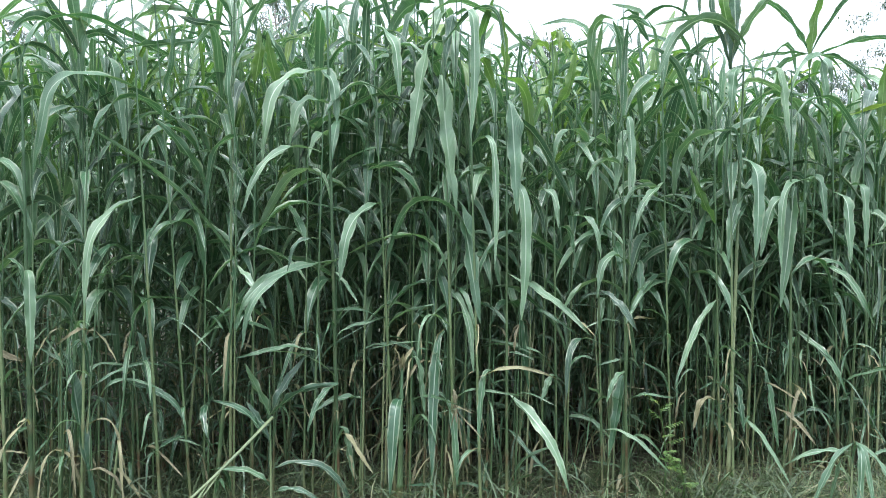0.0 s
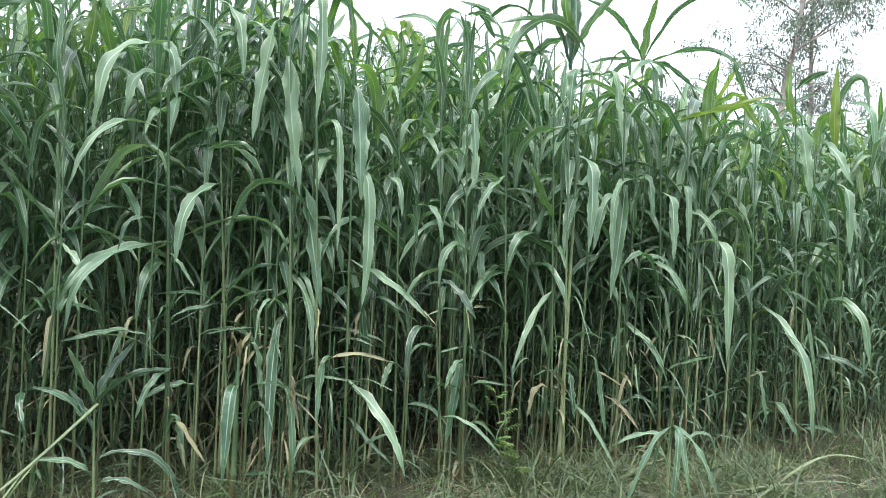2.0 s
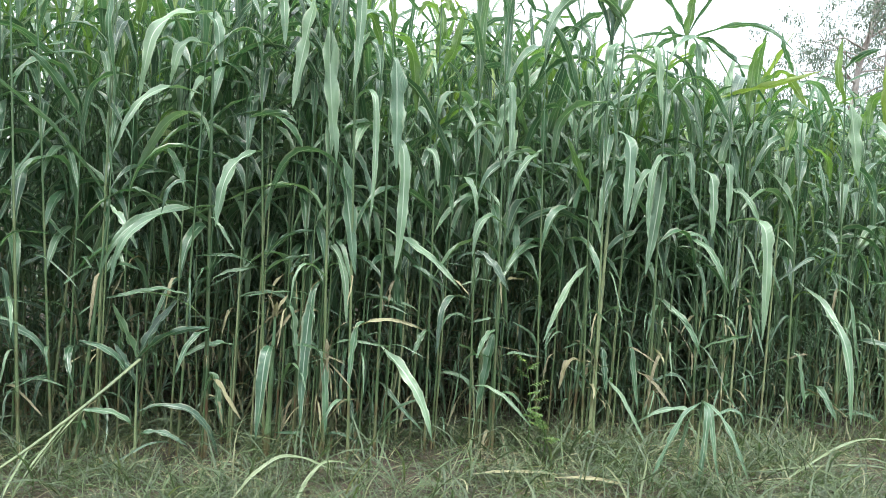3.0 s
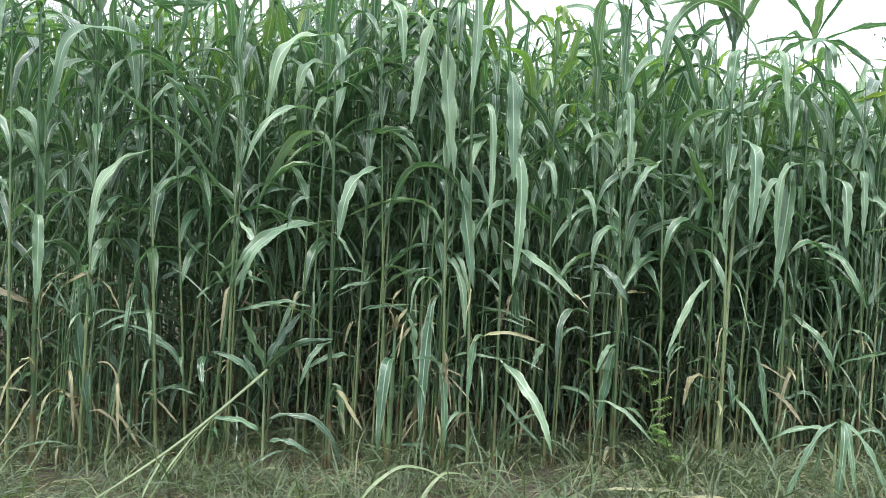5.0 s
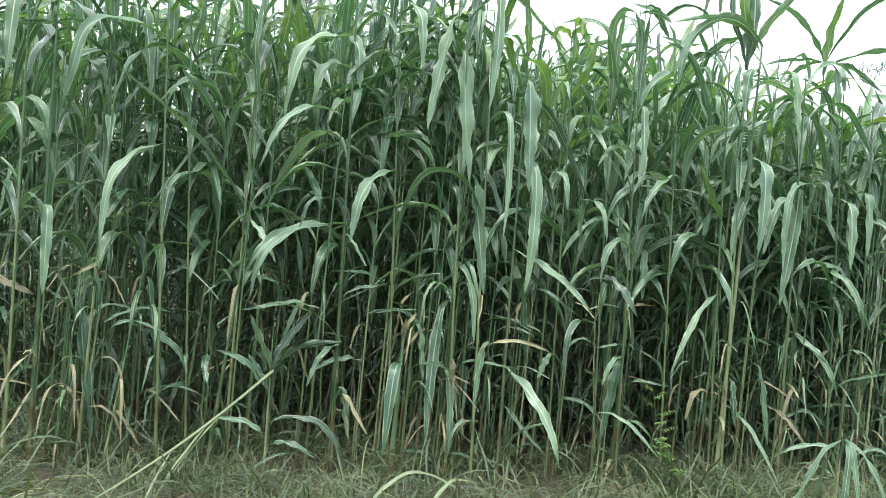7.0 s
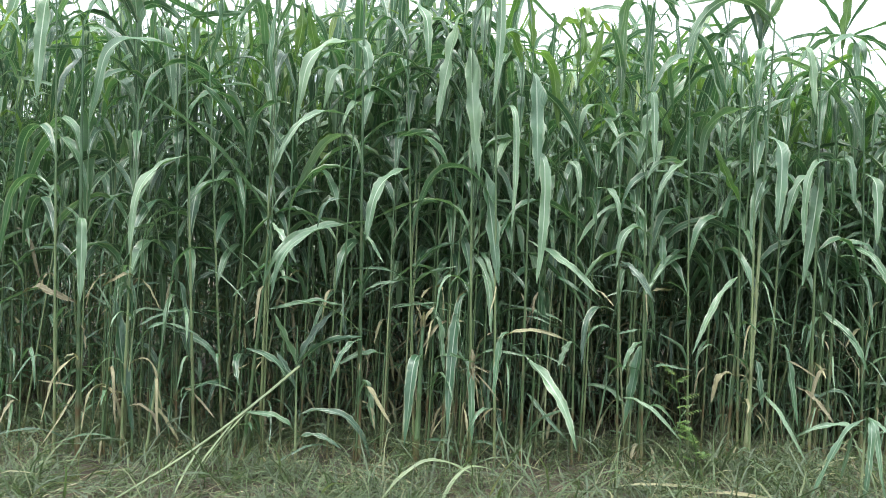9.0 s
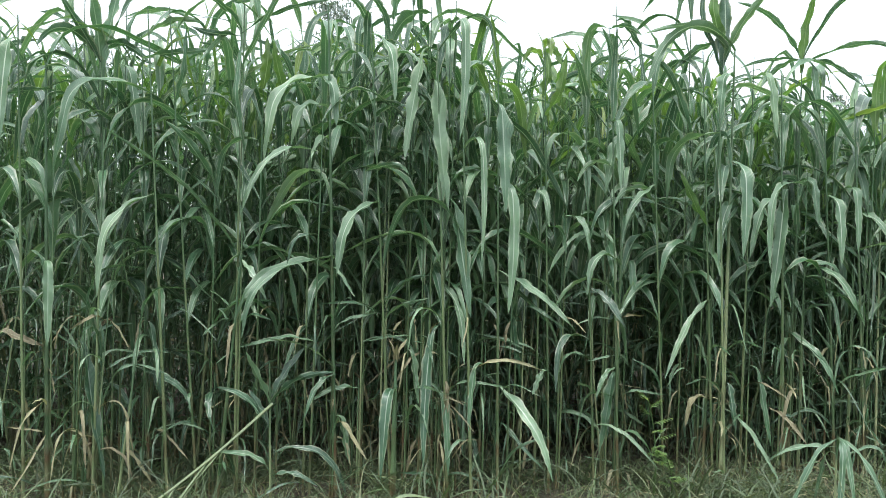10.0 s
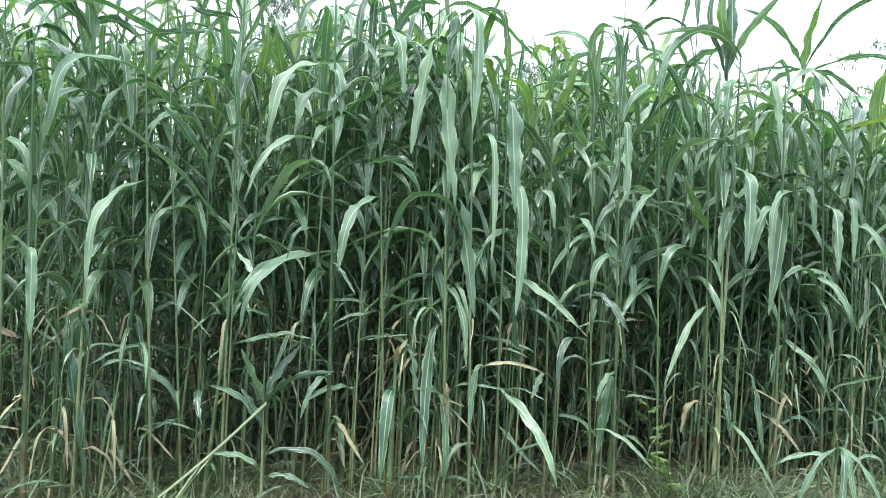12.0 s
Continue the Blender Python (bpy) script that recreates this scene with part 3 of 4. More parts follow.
sorghum(-0.823, 3.36, 1.91, -0.010, 0.013, "tall sorghum plant with upright top leaves against the sky", [
    ("leaf", 1.91, -136, 54, 24, 0.19, 0.29, -6, 79, 0.038, 0.14),
    ("leaf", 1.74, -12, 63, 70, 0.79, 0.46, 13, -83, 0.032, 0.09),
    ("leaf", 1.89, 11, 39, 27, 0.35, 0.44, -9, -94, 0.026, 0.35),
    ("leaf", 1.88, -184, 5, -15, 0.68, 0.21, 16, 120, 0.036, 0.09),
])
sorghum(-1.398, 3.14, 0.63, 0.000, 0.009, "slim sorghum shoot with one long drooping leaf", [
    ("leaf", 0.59, 46, 48, 51, 0.55, 0.26, -10, 105, 0.016, 0.32),
])
sorghum(-1.224, 3.27, 0.55, 0.000, 0.009, "slim sorghum shoot with one long drooping leaf", [
    ("leaf", 0.52, -7, -14, 59, 0.71, 0.32, 7, 99, 0.032, 0.24),
])
sorghum(-0.732, 3.33, 1.50, 0.000, 0.009, "slim sorghum shoot with one long drooping leaf", [
    ("leaf", 1.45, -177, 17, 131, 0.35, 0.41, -45, 71, 0.030, 0.40),
])
sorghum(-0.919, 3.33, 1.33, 0.000, 0.009, "slim sorghum shoot with one long drooping leaf", [
    ("leaf", 1.28, -139, 55, 23, 0.80, 0.31, -2, 87, 0.045, 0.37),
])
sorghum(-0.804, 3.33, 1.49, 0.000, 0.009, "slim sorghum shoot with one long drooping leaf", [
    ("leaf", 1.41, -129, 77, -22, 0.52, 0.45, 0, 41, 0.034, 0.14),
])
sorghum(-1.117, 3.33, 0.74, 0.000, 0.009, "slim sorghum shoot with one long drooping leaf", [
    ("leaf", 0.69, 28, 49, 22, 0.21, 0.22, 10, 113, 0.026, 0.08),
])
sorghum(-0.413, 3.29, 1.01, 0.000, 0.009, "slim sorghum shoot with one long drooping leaf", [
    ("pale_leaf", 0.98, -165, -7, 65, 0.71, 0.51, 43, -99, 0.046, 0.38),
])
sorghum(-0.347, 3.42, 0.64, 0.000, 0.009, "slim sorghum shoot with one long drooping leaf", [
    ("leaf", 0.60, -10, 26, 99, 0.65, 0.34, 6, 121, 0.018, 0.37),
])
sorghum(-0.027, 3.37, 0.50, 0.000, 0.009, "slim sorghum shoot with one long drooping leaf", [
    ("leaf", 0.45, -41, -7, 92, 0.12, 0.40, -38, 43, 0.036, 0.37),
])
sorghum(0.023, 3.34, 1.96, 0.000, 0.009, "slim sorghum shoot with one long drooping leaf", [
    ("pale_leaf", 1.90, -56, 16, 177, 0.25, 0.60, -59, -26, 0.042, 0.21),
])
sorghum(0.300, 3.51, 1.64, 0.000, 0.009, "slim sorghum shoot with one long drooping leaf", [
    ("leaf", 1.59, 12, 41, 100, 0.24, 0.47, 6, -107, 0.016, 0.31),
])
sorghum(0.714, 3.51, 0.35, 0.000, 0.009, "slim sorghum shoot with one long drooping leaf", [
    ("leaf", 0.21, -196, 52, 72, 0.63, 0.26, -17, -104, 0.020, 0.38),
])
sorghum(0.520, 3.51, 1.65, 0.000, 0.009, "slim sorghum shoot with one long drooping leaf", [
    ("leaf", 1.60, 9, 32, 148, 0.39, 0.27, 31, -73, 0.027, 0.39),
])
sorghum(1.299, 3.61, 1.27, 0.000, 0.009, "slim sorghum shoot with one long drooping leaf", [
    ("pale_leaf", 1.22, -154, 11, 97, 0.16, 0.39, 38, -26, 0.048, 0.40),
])
sorghum(1.118, 3.61, 1.34, 0.000, 0.009, "slim sorghum shoot with one long drooping leaf", [
    ("leaf", 1.32, -46, 79, 194, 0.50, 0.41, -15, -145, 0.031, 0.13),
])
sorghum(1.538, 3.60, 1.32, 0.000, 0.009, "slim sorghum shoot with one long drooping leaf", [
    ("pale_leaf", 1.27, -160, 11, 121, 0.38, 0.53, 69, 13, 0.038, 0.40),
])
sorghum(1.408, 3.60, 0.36, 0.000, 0.009, "slim sorghum shoot with one long drooping leaf", [
    ("dry_leaf", 0.32, -71, -4, 46, 0.40, 0.24, 32, 75, 0.019, 0.40),
])
sorghum(1.782, 3.70, 0.93, 0.000, 0.009, "slim sorghum shoot with one long drooping leaf", [
    ("leaf", 0.88, -170, 62, 128, 0.64, 0.28, -16, 129, 0.020, 0.40),
])
sorghum(1.788, 3.70, 1.04, 0.000, 0.009, "slim sorghum shoot with one long drooping leaf", [
    ("leaf", 1.00, -179, 45, 66, 0.26, 0.28, -13, -124, 0.020, 0.17),
])
sorghum(1.714, 3.68, 1.31, 0.000, 0.009, "slim sorghum shoot with one long drooping leaf", [
    ("pale_leaf", 1.26, -68, 15, 160, 0.29, 0.36, -46, 0, 0.037, 0.18),
])
sorghum(1.679, 3.68, 1.59, 0.000, 0.009, "slim sorghum shoot with one long drooping leaf", [
    ("young_leaf", 1.55, -16, 17, -0, 0.14, 0.46, -27, -119, 0.036, 0.14),
])
sorghum(1.773, 3.75, 1.21, 0.000, 0.009, "slim sorghum shoot with one long drooping leaf", [
    ("pale_leaf", 1.17, -57, -1, 71, 0.45, 0.32, 1, 93, 0.032, 0.39),
])
sorghum(2.228, 3.78, 0.79, 0.000, 0.009, "slim sorghum shoot with one long drooping leaf", [
    ("leaf", 0.75, -64, -30, 57, 0.53, 0.73, -33, 30, 0.046, 0.38),
])
sorghum(2.513, 3.82, 1.48, 0.000, 0.009, "slim sorghum shoot with one long drooping leaf", [
    ("young_leaf", 1.46, -77, 87, 73, 0.54, 0.30, 10, -94, 0.052, 0.08),
])
sorghum(2.602, 3.82, 0.78, 0.000, 0.009, "slim sorghum shoot with one long drooping leaf", [
    ("leaf", 0.74, -72, 15, 111, 0.37, 0.49, 4, 93, 0.042, 0.40),
])
sorghum(2.485, 3.82, 0.49, 0.000, 0.009, "slim sorghum shoot with one long drooping leaf", [
    ("leaf", 0.46, -49, 13, 57, 0.59, 0.38, 14, 123, 0.031, 0.37),
])
sorghum(-1.303, 3.34, 1.97, 0.000, 0.009, "slim sorghum shoot with one long drooping leaf", [
    ("leaf", 1.93, 13, 26, 58, 0.58, 0.30, -10, -107, 0.024, 0.34),
])
sorghum(-0.312, 3.45, 1.93, 0.000, 0.009, "slim sorghum shoot with one long drooping leaf", [
    ("leaf", 1.89, -132, 66, 67, 0.69, 0.21, -1, 78, 0.034, 0.30),
])
sorghum(-0.235, 3.45, 1.92, 0.000, 0.009, "slim sorghum shoot with one long drooping leaf", [
    ("leaf", 1.88, -128, 72, 75, 0.67, 0.24, -15, 64, 0.032, 0.34),
])
sorghum(-0.220, 3.45, 1.96, 0.000, 0.009, "slim sorghum shoot with one long drooping leaf", [
    ("leaf", 1.95, -40, 76, 45, 0.50, 0.24, 8, -49, 0.042, 0.12),
])
sorghum(-0.063, 3.45, 2.00, 0.000, 0.009, "slim sorghum shoot with one long drooping leaf", [
    ("pale_leaf", 1.97, -203, 14, 84, 0.35, 0.30, 4, 91, 0.062, 0.34),
])
sorghum(-0.016, 3.45, 1.96, 0.000, 0.009, "slim sorghum shoot with one long drooping leaf", [
    ("pale_leaf", 1.90, 61, 20, 121, 0.26, 0.31, 44, 18, 0.050, 0.17),
])
sorghum(-0.761, 3.45, 1.71, 0.000, 0.009, "slim sorghum shoot with one long drooping leaf", [
    ("young_leaf", 1.68, -51, 71, -30, 0.61, 0.22, 3, -4, 0.050, 0.13),
])
sorghum(-0.631, 3.20, 0.57, -0.015, 0.012, "young sorghum shoot with leaves drooping into the grass", [
    ("leaf", 0.41, -135, 63, 1, 0.73, 0.24, -2, 68, 0.036, 0.08),
    ("leaf", 0.41, 35, 66, 17, 0.48, 0.26, -5, 82, 0.036, 0.27),
    ("leaf", 0.31, -177, 55, 49, 0.63, 0.28, -2, -94, 0.031, 0.25),
    ("leaf", 0.41, -16, 48, 43, 0.54, 0.31, 16, -129, 0.031, 0.36),
    ("leaf", 0.31, -196, 58, 8, 0.73, 0.18, -2, -52, 0.037, 0.08),
    ("leaf", 0.14, -174, 52, 51, 0.36, 0.23, -4, -92, 0.029, 0.29),
    ("leaf", 0.21, -6, 24, 99, 0.49, 0.41, 13, 96, 0.032, 0.40),
    ("leaf", 0.12, -12, 24, 55, 0.45, 0.21, 8, 85, 0.026, 0.33),
])
sorghum(1.912, 3.71, 1.65, -0.025, 0.012, "tall green sorghum plant with drooping strap leaves", [
    ("young_leaf", 1.59, -93, 88, 16, 0.50, 0.28, 0, -6, 0.038, 0.10),
    ("young_leaf", 1.61, -194, 3, 16, 0.13, 0.17, -6, 125, 0.036, 0.08),
])
sorghum(2.086, 3.75, 1.74, -0.010, 0.012, "tall green sorghum plant with drooping strap leaves", [
    ("young_leaf", 1.72, -216, 7, 40, 0.12, 0.21, -4, 111, 0.040, 0.32),
    ("leaf", 1.71, -165, 58, -22, 0.72, 0.20, 1, 42, 0.030, 0.13),
])
sorghum(0.700, 3.54, 1.95, -0.018, 0.012, "tall green sorghum plant with drooping strap leaves", [
    ("leaf", 1.94, -17, 15, 56, 0.47, 0.15, 0, -117, 0.028, 0.27),
    ("leaf", 1.92, 64, 8, 165, 0.12, 0.27, -13, -10, 0.046, 0.12),
    ("pale_leaf", 1.94, -221, 24, 137, 0.35, 0.37, -70, 13, 0.046, 0.23),
])
sorghum(0.420, 3.54, 1.83, -0.010, 0.012, "tall green sorghum plant with drooping strap leaves", [
    ("young_leaf", 1.81, -24, 58, 121, 0.40, 0.13, 10, -131, 0.042, 0.14),
    ("young_leaf", 1.81, -152, 44, 108, 0.47, 0.14, -10, 123, 0.030, 0.21),
    ("young_leaf", 1.65, -48, 72, -30, 0.49, 0.21, 5, -52, 0.045, 0.10),
])
sorghum(-1.458, 3.07, 1.64, 0.000, 0.009, "slim sorghum shoot with one long drooping leaf", [
    ("leaf", 1.59, -159, 19, 28, 0.12, 0.22, 1, 99, 0.030, 0.08),
])
sorghum(-1.701, 3.07, 0.73, 0.000, 0.009, "slim sorghum shoot with one long drooping leaf", [
    ("dry_leaf", 0.66, -3, 36, 56, 0.24, 0.22, 22, 99, 0.034, 0.08),
])
sorghum(-1.583, 3.11, 1.04, 0.000, 0.009, "slim sorghum shoot with one long drooping leaf", [
    ("leaf", 0.99, -1, 3, 102, 0.32, 0.16, 4, 71, 0.020, 0.40),
])
sorghum(-1.383, 3.13, 0.68, 0.000, 0.009, "tall sorghum plant with yellowing leaves near the soil", [
    ("leaf", 0.64, -32, -6, 173, 0.12, 0.56, 28, 21, 0.052, 0.13),
])
sorghum(-1.433, 3.13, 0.36, 0.000, 0.009, "tall sorghum plant with yellowing leaves near the soil", [
    ("dry_leaf", 0.27, -20, 43, 130, 0.15, 0.37, -1, 13, 0.014, 0.31),
])
sorghum(-1.300, 3.26, 1.81, 0.000, 0.009, "slim sorghum shoot with one long drooping leaf", [
    ("pale_leaf", 1.73, -18, 0, 91, 0.13, 0.37, -15, 36, 0.048, 0.14),
])
sorghum(-1.358, 3.26, 1.72, 0.000, 0.009, "slim sorghum shoot with one long drooping leaf", [
    ("leaf", 1.66, 65, -29, 41, 0.39, 0.26, -9, -61, 0.050, 0.38),
])
sorghum(-1.261, 3.26, 0.30, 0.000, 0.009, "slim sorghum shoot with one long drooping leaf", [
    ("dry_leaf", 0.18, -15, 8, 58, 0.19, 0.20, 5, 59, 0.017, 0.16),
])
sorghum(-0.898, 3.31, 0.51, 0.000, 0.009, "slim sorghum shoot with one long drooping leaf", [
    ("leaf", 0.42, -104, 29, 74, 0.13, 0.20, 64, -20, 0.030, 0.23),
])
sorghum(-0.402, 3.28, 0.55, 0.000, 0.009, "slim sorghum shoot with one long drooping leaf", [
    ("leaf", 0.51, -127, -8, 66, 0.36, 0.23, -12, -76, 0.026, 0.40),
])
sorghum(-0.533, 3.34, 1.75, 0.000, 0.009, "slim sorghum shoot with one long drooping leaf", [
    ("pale_leaf", 1.70, -27, 13, 128, 0.36, 0.30, -32, 47, 0.050, 0.40),
])
sorghum(-0.314, 3.34, 0.48, 0.000, 0.009, "slim sorghum shoot with one long drooping leaf", [
    ("leaf", 0.44, -164, 6, 46, 0.57, 0.20, -4, -106, 0.030, 0.39),
])
sorghum(-0.123, 3.41, 1.91, 0.000, 0.009, "slim sorghum shoot with one long drooping leaf", [
    ("pale_leaf", 1.86, -235, -28, 36, 0.15, 0.47, 70, 77, 0.030, 0.30),
])
sorghum(-0.064, 3.35, 1.87, 0.000, 0.009, "slim sorghum shoot with one long drooping leaf", [
    ("pale_leaf", 1.81, -145, -30, 162, 0.12, 0.48, 29, -33, 0.056, 0.17),
])
sorghum(0.005, 3.35, 0.74, 0.000, 0.009, "slim sorghum shoot with one long drooping leaf", [
    ("leaf", 0.69, -122, -10, 157, 0.12, 0.59, 47, -11, 0.046, 0.17),
])
sorghum(-0.119, 3.35, 0.64, 0.000, 0.009, "slim sorghum shoot with one long drooping leaf", [
    ("leaf", 0.59, -37, 6, 136, 0.12, 0.23, -5, 39, 0.032, 0.12),
])
sorghum(-0.307, 3.35, 1.38, 0.000, 0.009, "slim sorghum shoot with one long drooping leaf", [
    ("leaf", 1.32, -16, 17, 71, 0.77, 0.20, 7, -120, 0.034, 0.28),
])
sorghum(-0.032, 3.36, 1.74, 0.000, 0.009, "slim sorghum shoot with one long drooping leaf", [
    ("pale_leaf", 1.68, -77, -30, 185, 0.13, 0.55, 44, 22, 0.067, 0.28),
])
sorghum(0.043, 3.36, 2.00, 0.000, 0.009, "slim sorghum shoot with one long drooping leaf", [
    ("leaf", 1.91, -148, 20, 153, 0.12, 0.27, 14, -55, 0.045, 0.18),
])
sorghum(0.017, 3.33, 1.29, 0.000, 0.009, "slim sorghum shoot with one long drooping leaf", [
    ("pale_leaf", 1.21, -29, -12, 158, 0.12, 0.51, -7, 67, 0.062, 0.22),
])
sorghum(0.297, 3.37, 0.79, 0.000, 0.009, "slim sorghum shoot with one long drooping leaf", [
    ("leaf", 0.74, 74, -9, 182, 0.12, 0.31, -61, -42, 0.032, 0.14),
])
sorghum(0.183, 3.37, 1.72, 0.000, 0.009, "slim sorghum shoot with one long drooping leaf", [
    ("young_leaf", 1.68, 21, -1, 143, 0.44, 0.40, 39, -51, 0.050, 0.38),
])
sorghum(0.089, 3.37, 1.83, 0.000, 0.009, "slim sorghum shoot with one long drooping leaf", [
    ("young_leaf", 1.74, 37, 35, 97, 0.19, 0.21, 1, -69, 0.040, 0.16),
])
sorghum(0.324, 3.50, 1.29, 0.000, 0.009, "slim sorghum shoot with one long drooping leaf", [
    ("leaf", 1.23, 24, -19, 53, 0.12, 0.18, -10, -108, 0.030, 0.37),
])
sorghum(0.355, 3.50, 1.29, 0.000, 0.009, "slim sorghum shoot with one long drooping leaf", [
    ("pale_leaf", 1.24, -43, 27, 115, 0.32, 0.25, -30, 55, 0.030, 0.39),
])
sorghum(0.246, 3.50, 0.34, 0.000, 0.009, "slim sorghum shoot with one long drooping leaf", [
    ("leaf", 0.27, -56, 13, 49, 0.16, 0.32, 32, 91, 0.020, 0.08),
])
sorghum(0.508, 3.50, 1.20, 0.000, 0.009, "slim sorghum shoot with one long drooping leaf", [
    ("pale_leaf", 1.15, -42, 9, 87, 0.34, 0.27, -30, 75, 0.026, 0.37),
])
sorghum(0.754, 3.50, 1.03, 0.000, 0.009, "slim sorghum shoot with one long drooping leaf", [
    ("pale_leaf", 0.95, -154, 44, 139, 0.42, 0.32, 33, -66, 0.038, 0.40),
])
sorghum(0.744, 3.50, 0.55, 0.000, 0.009, "slim sorghum shoot with one long drooping leaf", [
    ("leaf", 0.50, -122, 0, 169, 0.12, 0.35, -35, -24, 0.048, 0.13),
])
sorghum(0.750, 3.50, 1.56, 0.000, 0.009, "slim sorghum shoot with one long drooping leaf", [
    ("pale_leaf", 1.47, -144, 16, 145, 0.13, 0.27, -4, -44, 0.042, 0.31),
])
sorghum(0.715, 3.59, 2.08, 0.000, 0.009, "slim sorghum shoot with one long drooping leaf", [
    ("leaf", 1.98, 14, 44, 97, 0.14, 0.18, 2, -64, 0.040, 0.09),
])
sorghum(0.793, 3.59, 1.02, 0.000, 0.009, "slim sorghum shoot with one long drooping leaf", [
    ("leaf", 0.96, -69, 24, 137, 0.13, 0.24, -24, 15, 0.034, 0.12),
])
sorghum(1.198, 3.59, 0.91, 0.000, 0.009, "slim sorghum shoot with one long drooping leaf", [
    ("leaf", 0.88, -184, 48, 110, 0.52, 0.54, -16, 145, 0.042, 0.37),
])
sorghum(1.038, 3.63, 2.28, 0.000, 0.009, "slim sorghum shoot with one long drooping leaf", [
    ("leaf", 2.23, -232, 6, 186, 0.12, 0.29, 12, 69, 0.026, 0.11),
])
sorghum(1.452, 3.59, 1.29, 0.000, 0.009, "slim sorghum shoot with one long drooping leaf", [
    ("pale_leaf", 1.25, -119, -18, 194, 0.18, 0.53, -22, -31, 0.054, 0.23),
])
sorghum(1.296, 3.59, 1.81, 0.000, 0.009, "slim sorghum shoot with one long drooping leaf", [
    ("pale_leaf", 1.72, -52, 17, 153, 0.26, 0.35, -26, 32, 0.042, 0.18),
])
sorghum(1.319, 3.59, 0.59, 0.000, 0.009, "slim sorghum shoot with one long drooping leaf", [
    ("leaf", 0.50, -40, 0, 151, 0.12, 0.36, 7, 96, 0.031, 0.19),
])
sorghum(1.462, 3.69, 0.70, 0.000, 0.009, "slim sorghum shoot with one long drooping leaf", [
    ("leaf", 0.66, -45, -22, 46, 0.57, 0.40, -4, 108, 0.031, 0.32),
])
sorghum(1.877, 3.69, 0.39, 0.000, 0.009, "slim sorghum shoot with one long drooping leaf", [
    ("leaf", 0.32, -204, 27, 43, 0.17, 0.25, 17, -116, 0.016, 0.40),
])
sorghum(1.540, 3.69, 1.38, 0.000, 0.009, "slim sorghum shoot with one long drooping leaf", [
    ("pale_leaf", 1.29, -58, 26, 163, 0.26, 0.26, -12, 57, 0.036, 0.29),
])
sorghum(1.570, 3.67, 0.96, 0.000, 0.009, "slim sorghum shoot with one long drooping leaf", [
    ("leaf", 0.91, -61, 13, 78, 0.31, 0.40, 10, 119, 0.031, 0.36),
])
sorghum(1.602, 3.67, 0.89, 0.000, 0.009, "slim sorghum shoot with one long drooping leaf", [
    ("leaf", 0.81, -46, 22, 137, 0.21, 0.31, -12, 71, 0.021, 0.38),
])
sorghum(1.822, 3.67, 1.49, 0.000, 0.009, "slim sorghum shoot with one long drooping leaf", [
    ("pale_leaf", 1.45, -234, 10, 126, 0.14, 0.29, -15, 53, 0.052, 0.18),
])
sorghum(1.979, 3.74, 1.79, 0.000, 0.009, "slim sorghum shoot with one long drooping leaf", [
    ("young_leaf", 1.69, -8, 39, 92, 0.19, 0.24, -5, -99, 0.048, 0.10),
])
sorghum(1.979, 3.74, 0.57, 0.000, 0.009, "slim sorghum shoot with one long drooping leaf", [
    ("leaf", 0.49, -164, 10, 82, 0.31, 0.20, -9, -73, 0.026, 0.36),
])
sorghum(2.230, 3.77, 0.73, 0.000, 0.009, "slim sorghum shoot with one long drooping leaf", [
    ("leaf", 0.69, -53, 62, 59, 0.71, 0.32, -4, -121, 0.032, 0.15),
])
sorghum(2.313, 3.77, 0.35, 0.000, 0.009, "slim sorghum shoot with one long drooping leaf", [
    ("leaf", 0.26, -66, 16, 67, 0.21, 0.24, -3, 80, 0.036, 0.19),
])
sorghum(2.497, 3.81, 1.54, 0.000, 0.009, "slim sorghum shoot with one long drooping leaf", [
    ("pale_leaf", 1.50, -77, 5, 62, 0.19, 0.33, 4, 74, 0.052, 0.29),
])
sorghum(2.516, 3.81, 0.30, 0.000, 0.009, "slim sorghum shoot with one long drooping leaf", [
    ("leaf", 0.10, -32, 18, 58, 0.61, 0.21, 7, 126, 0.021, 0.22),
])
sorghum(-1.473, 3.33, 2.13, 0.000, 0.009, "slim sorghum shoot with one long drooping leaf", [
    ("pale_leaf", 2.04, -127, 30, 128, 0.19, 0.20, -11, -83, 0.046, 0.13),
])
sorghum(-0.836, 3.41, 2.25, 0.000, 0.009, "slim sorghum shoot with one long drooping leaf", [
    ("leaf", 2.15, -17, 11, 130, 0.14, 0.22, 17, 93, 0.046, 0.14),
])
sorghum(-0.137, 3.44, 2.23, 0.000, 0.009, "slim sorghum shoot with one long drooping leaf", [
    ("leaf", 2.17, 36, -17, 92, 0.38, 0.32, 1, -73, 0.034, 0.33),
])
sorghum(-0.670, 3.44, 1.71, 0.000, 0.009, "slim sorghum shoot with one long drooping leaf", [
    ("young_leaf", 1.66, -111, 63, -22, 0.78, 0.22, 1, 19, 0.046, 0.24),
])
sorghum(-1.171, 3.26, 0.80, 0.000, 0.009, "slim sorghum shoot with one long drooping leaf", [
    ("leaf", 0.71, -15, -10, 173, 0.12, 0.32, 5, 50, 0.036, 0.13),
])
sorghum(-0.040, 3.41, 0.89, 0.000, 0.009, "slim sorghum shoot with one long drooping leaf", [
    ("pale_leaf", 0.88, -32, -17, 66, 0.35, 0.43, -37, 40, 0.034, 0.38),
])
sorghum(0.197, 3.33, 0.63, 0.000, 0.009, "slim sorghum shoot with one long drooping leaf", [
    ("leaf", 0.54, -134, 19, 132, 0.18, 0.31, 39, -2, 0.030, 0.19),
])
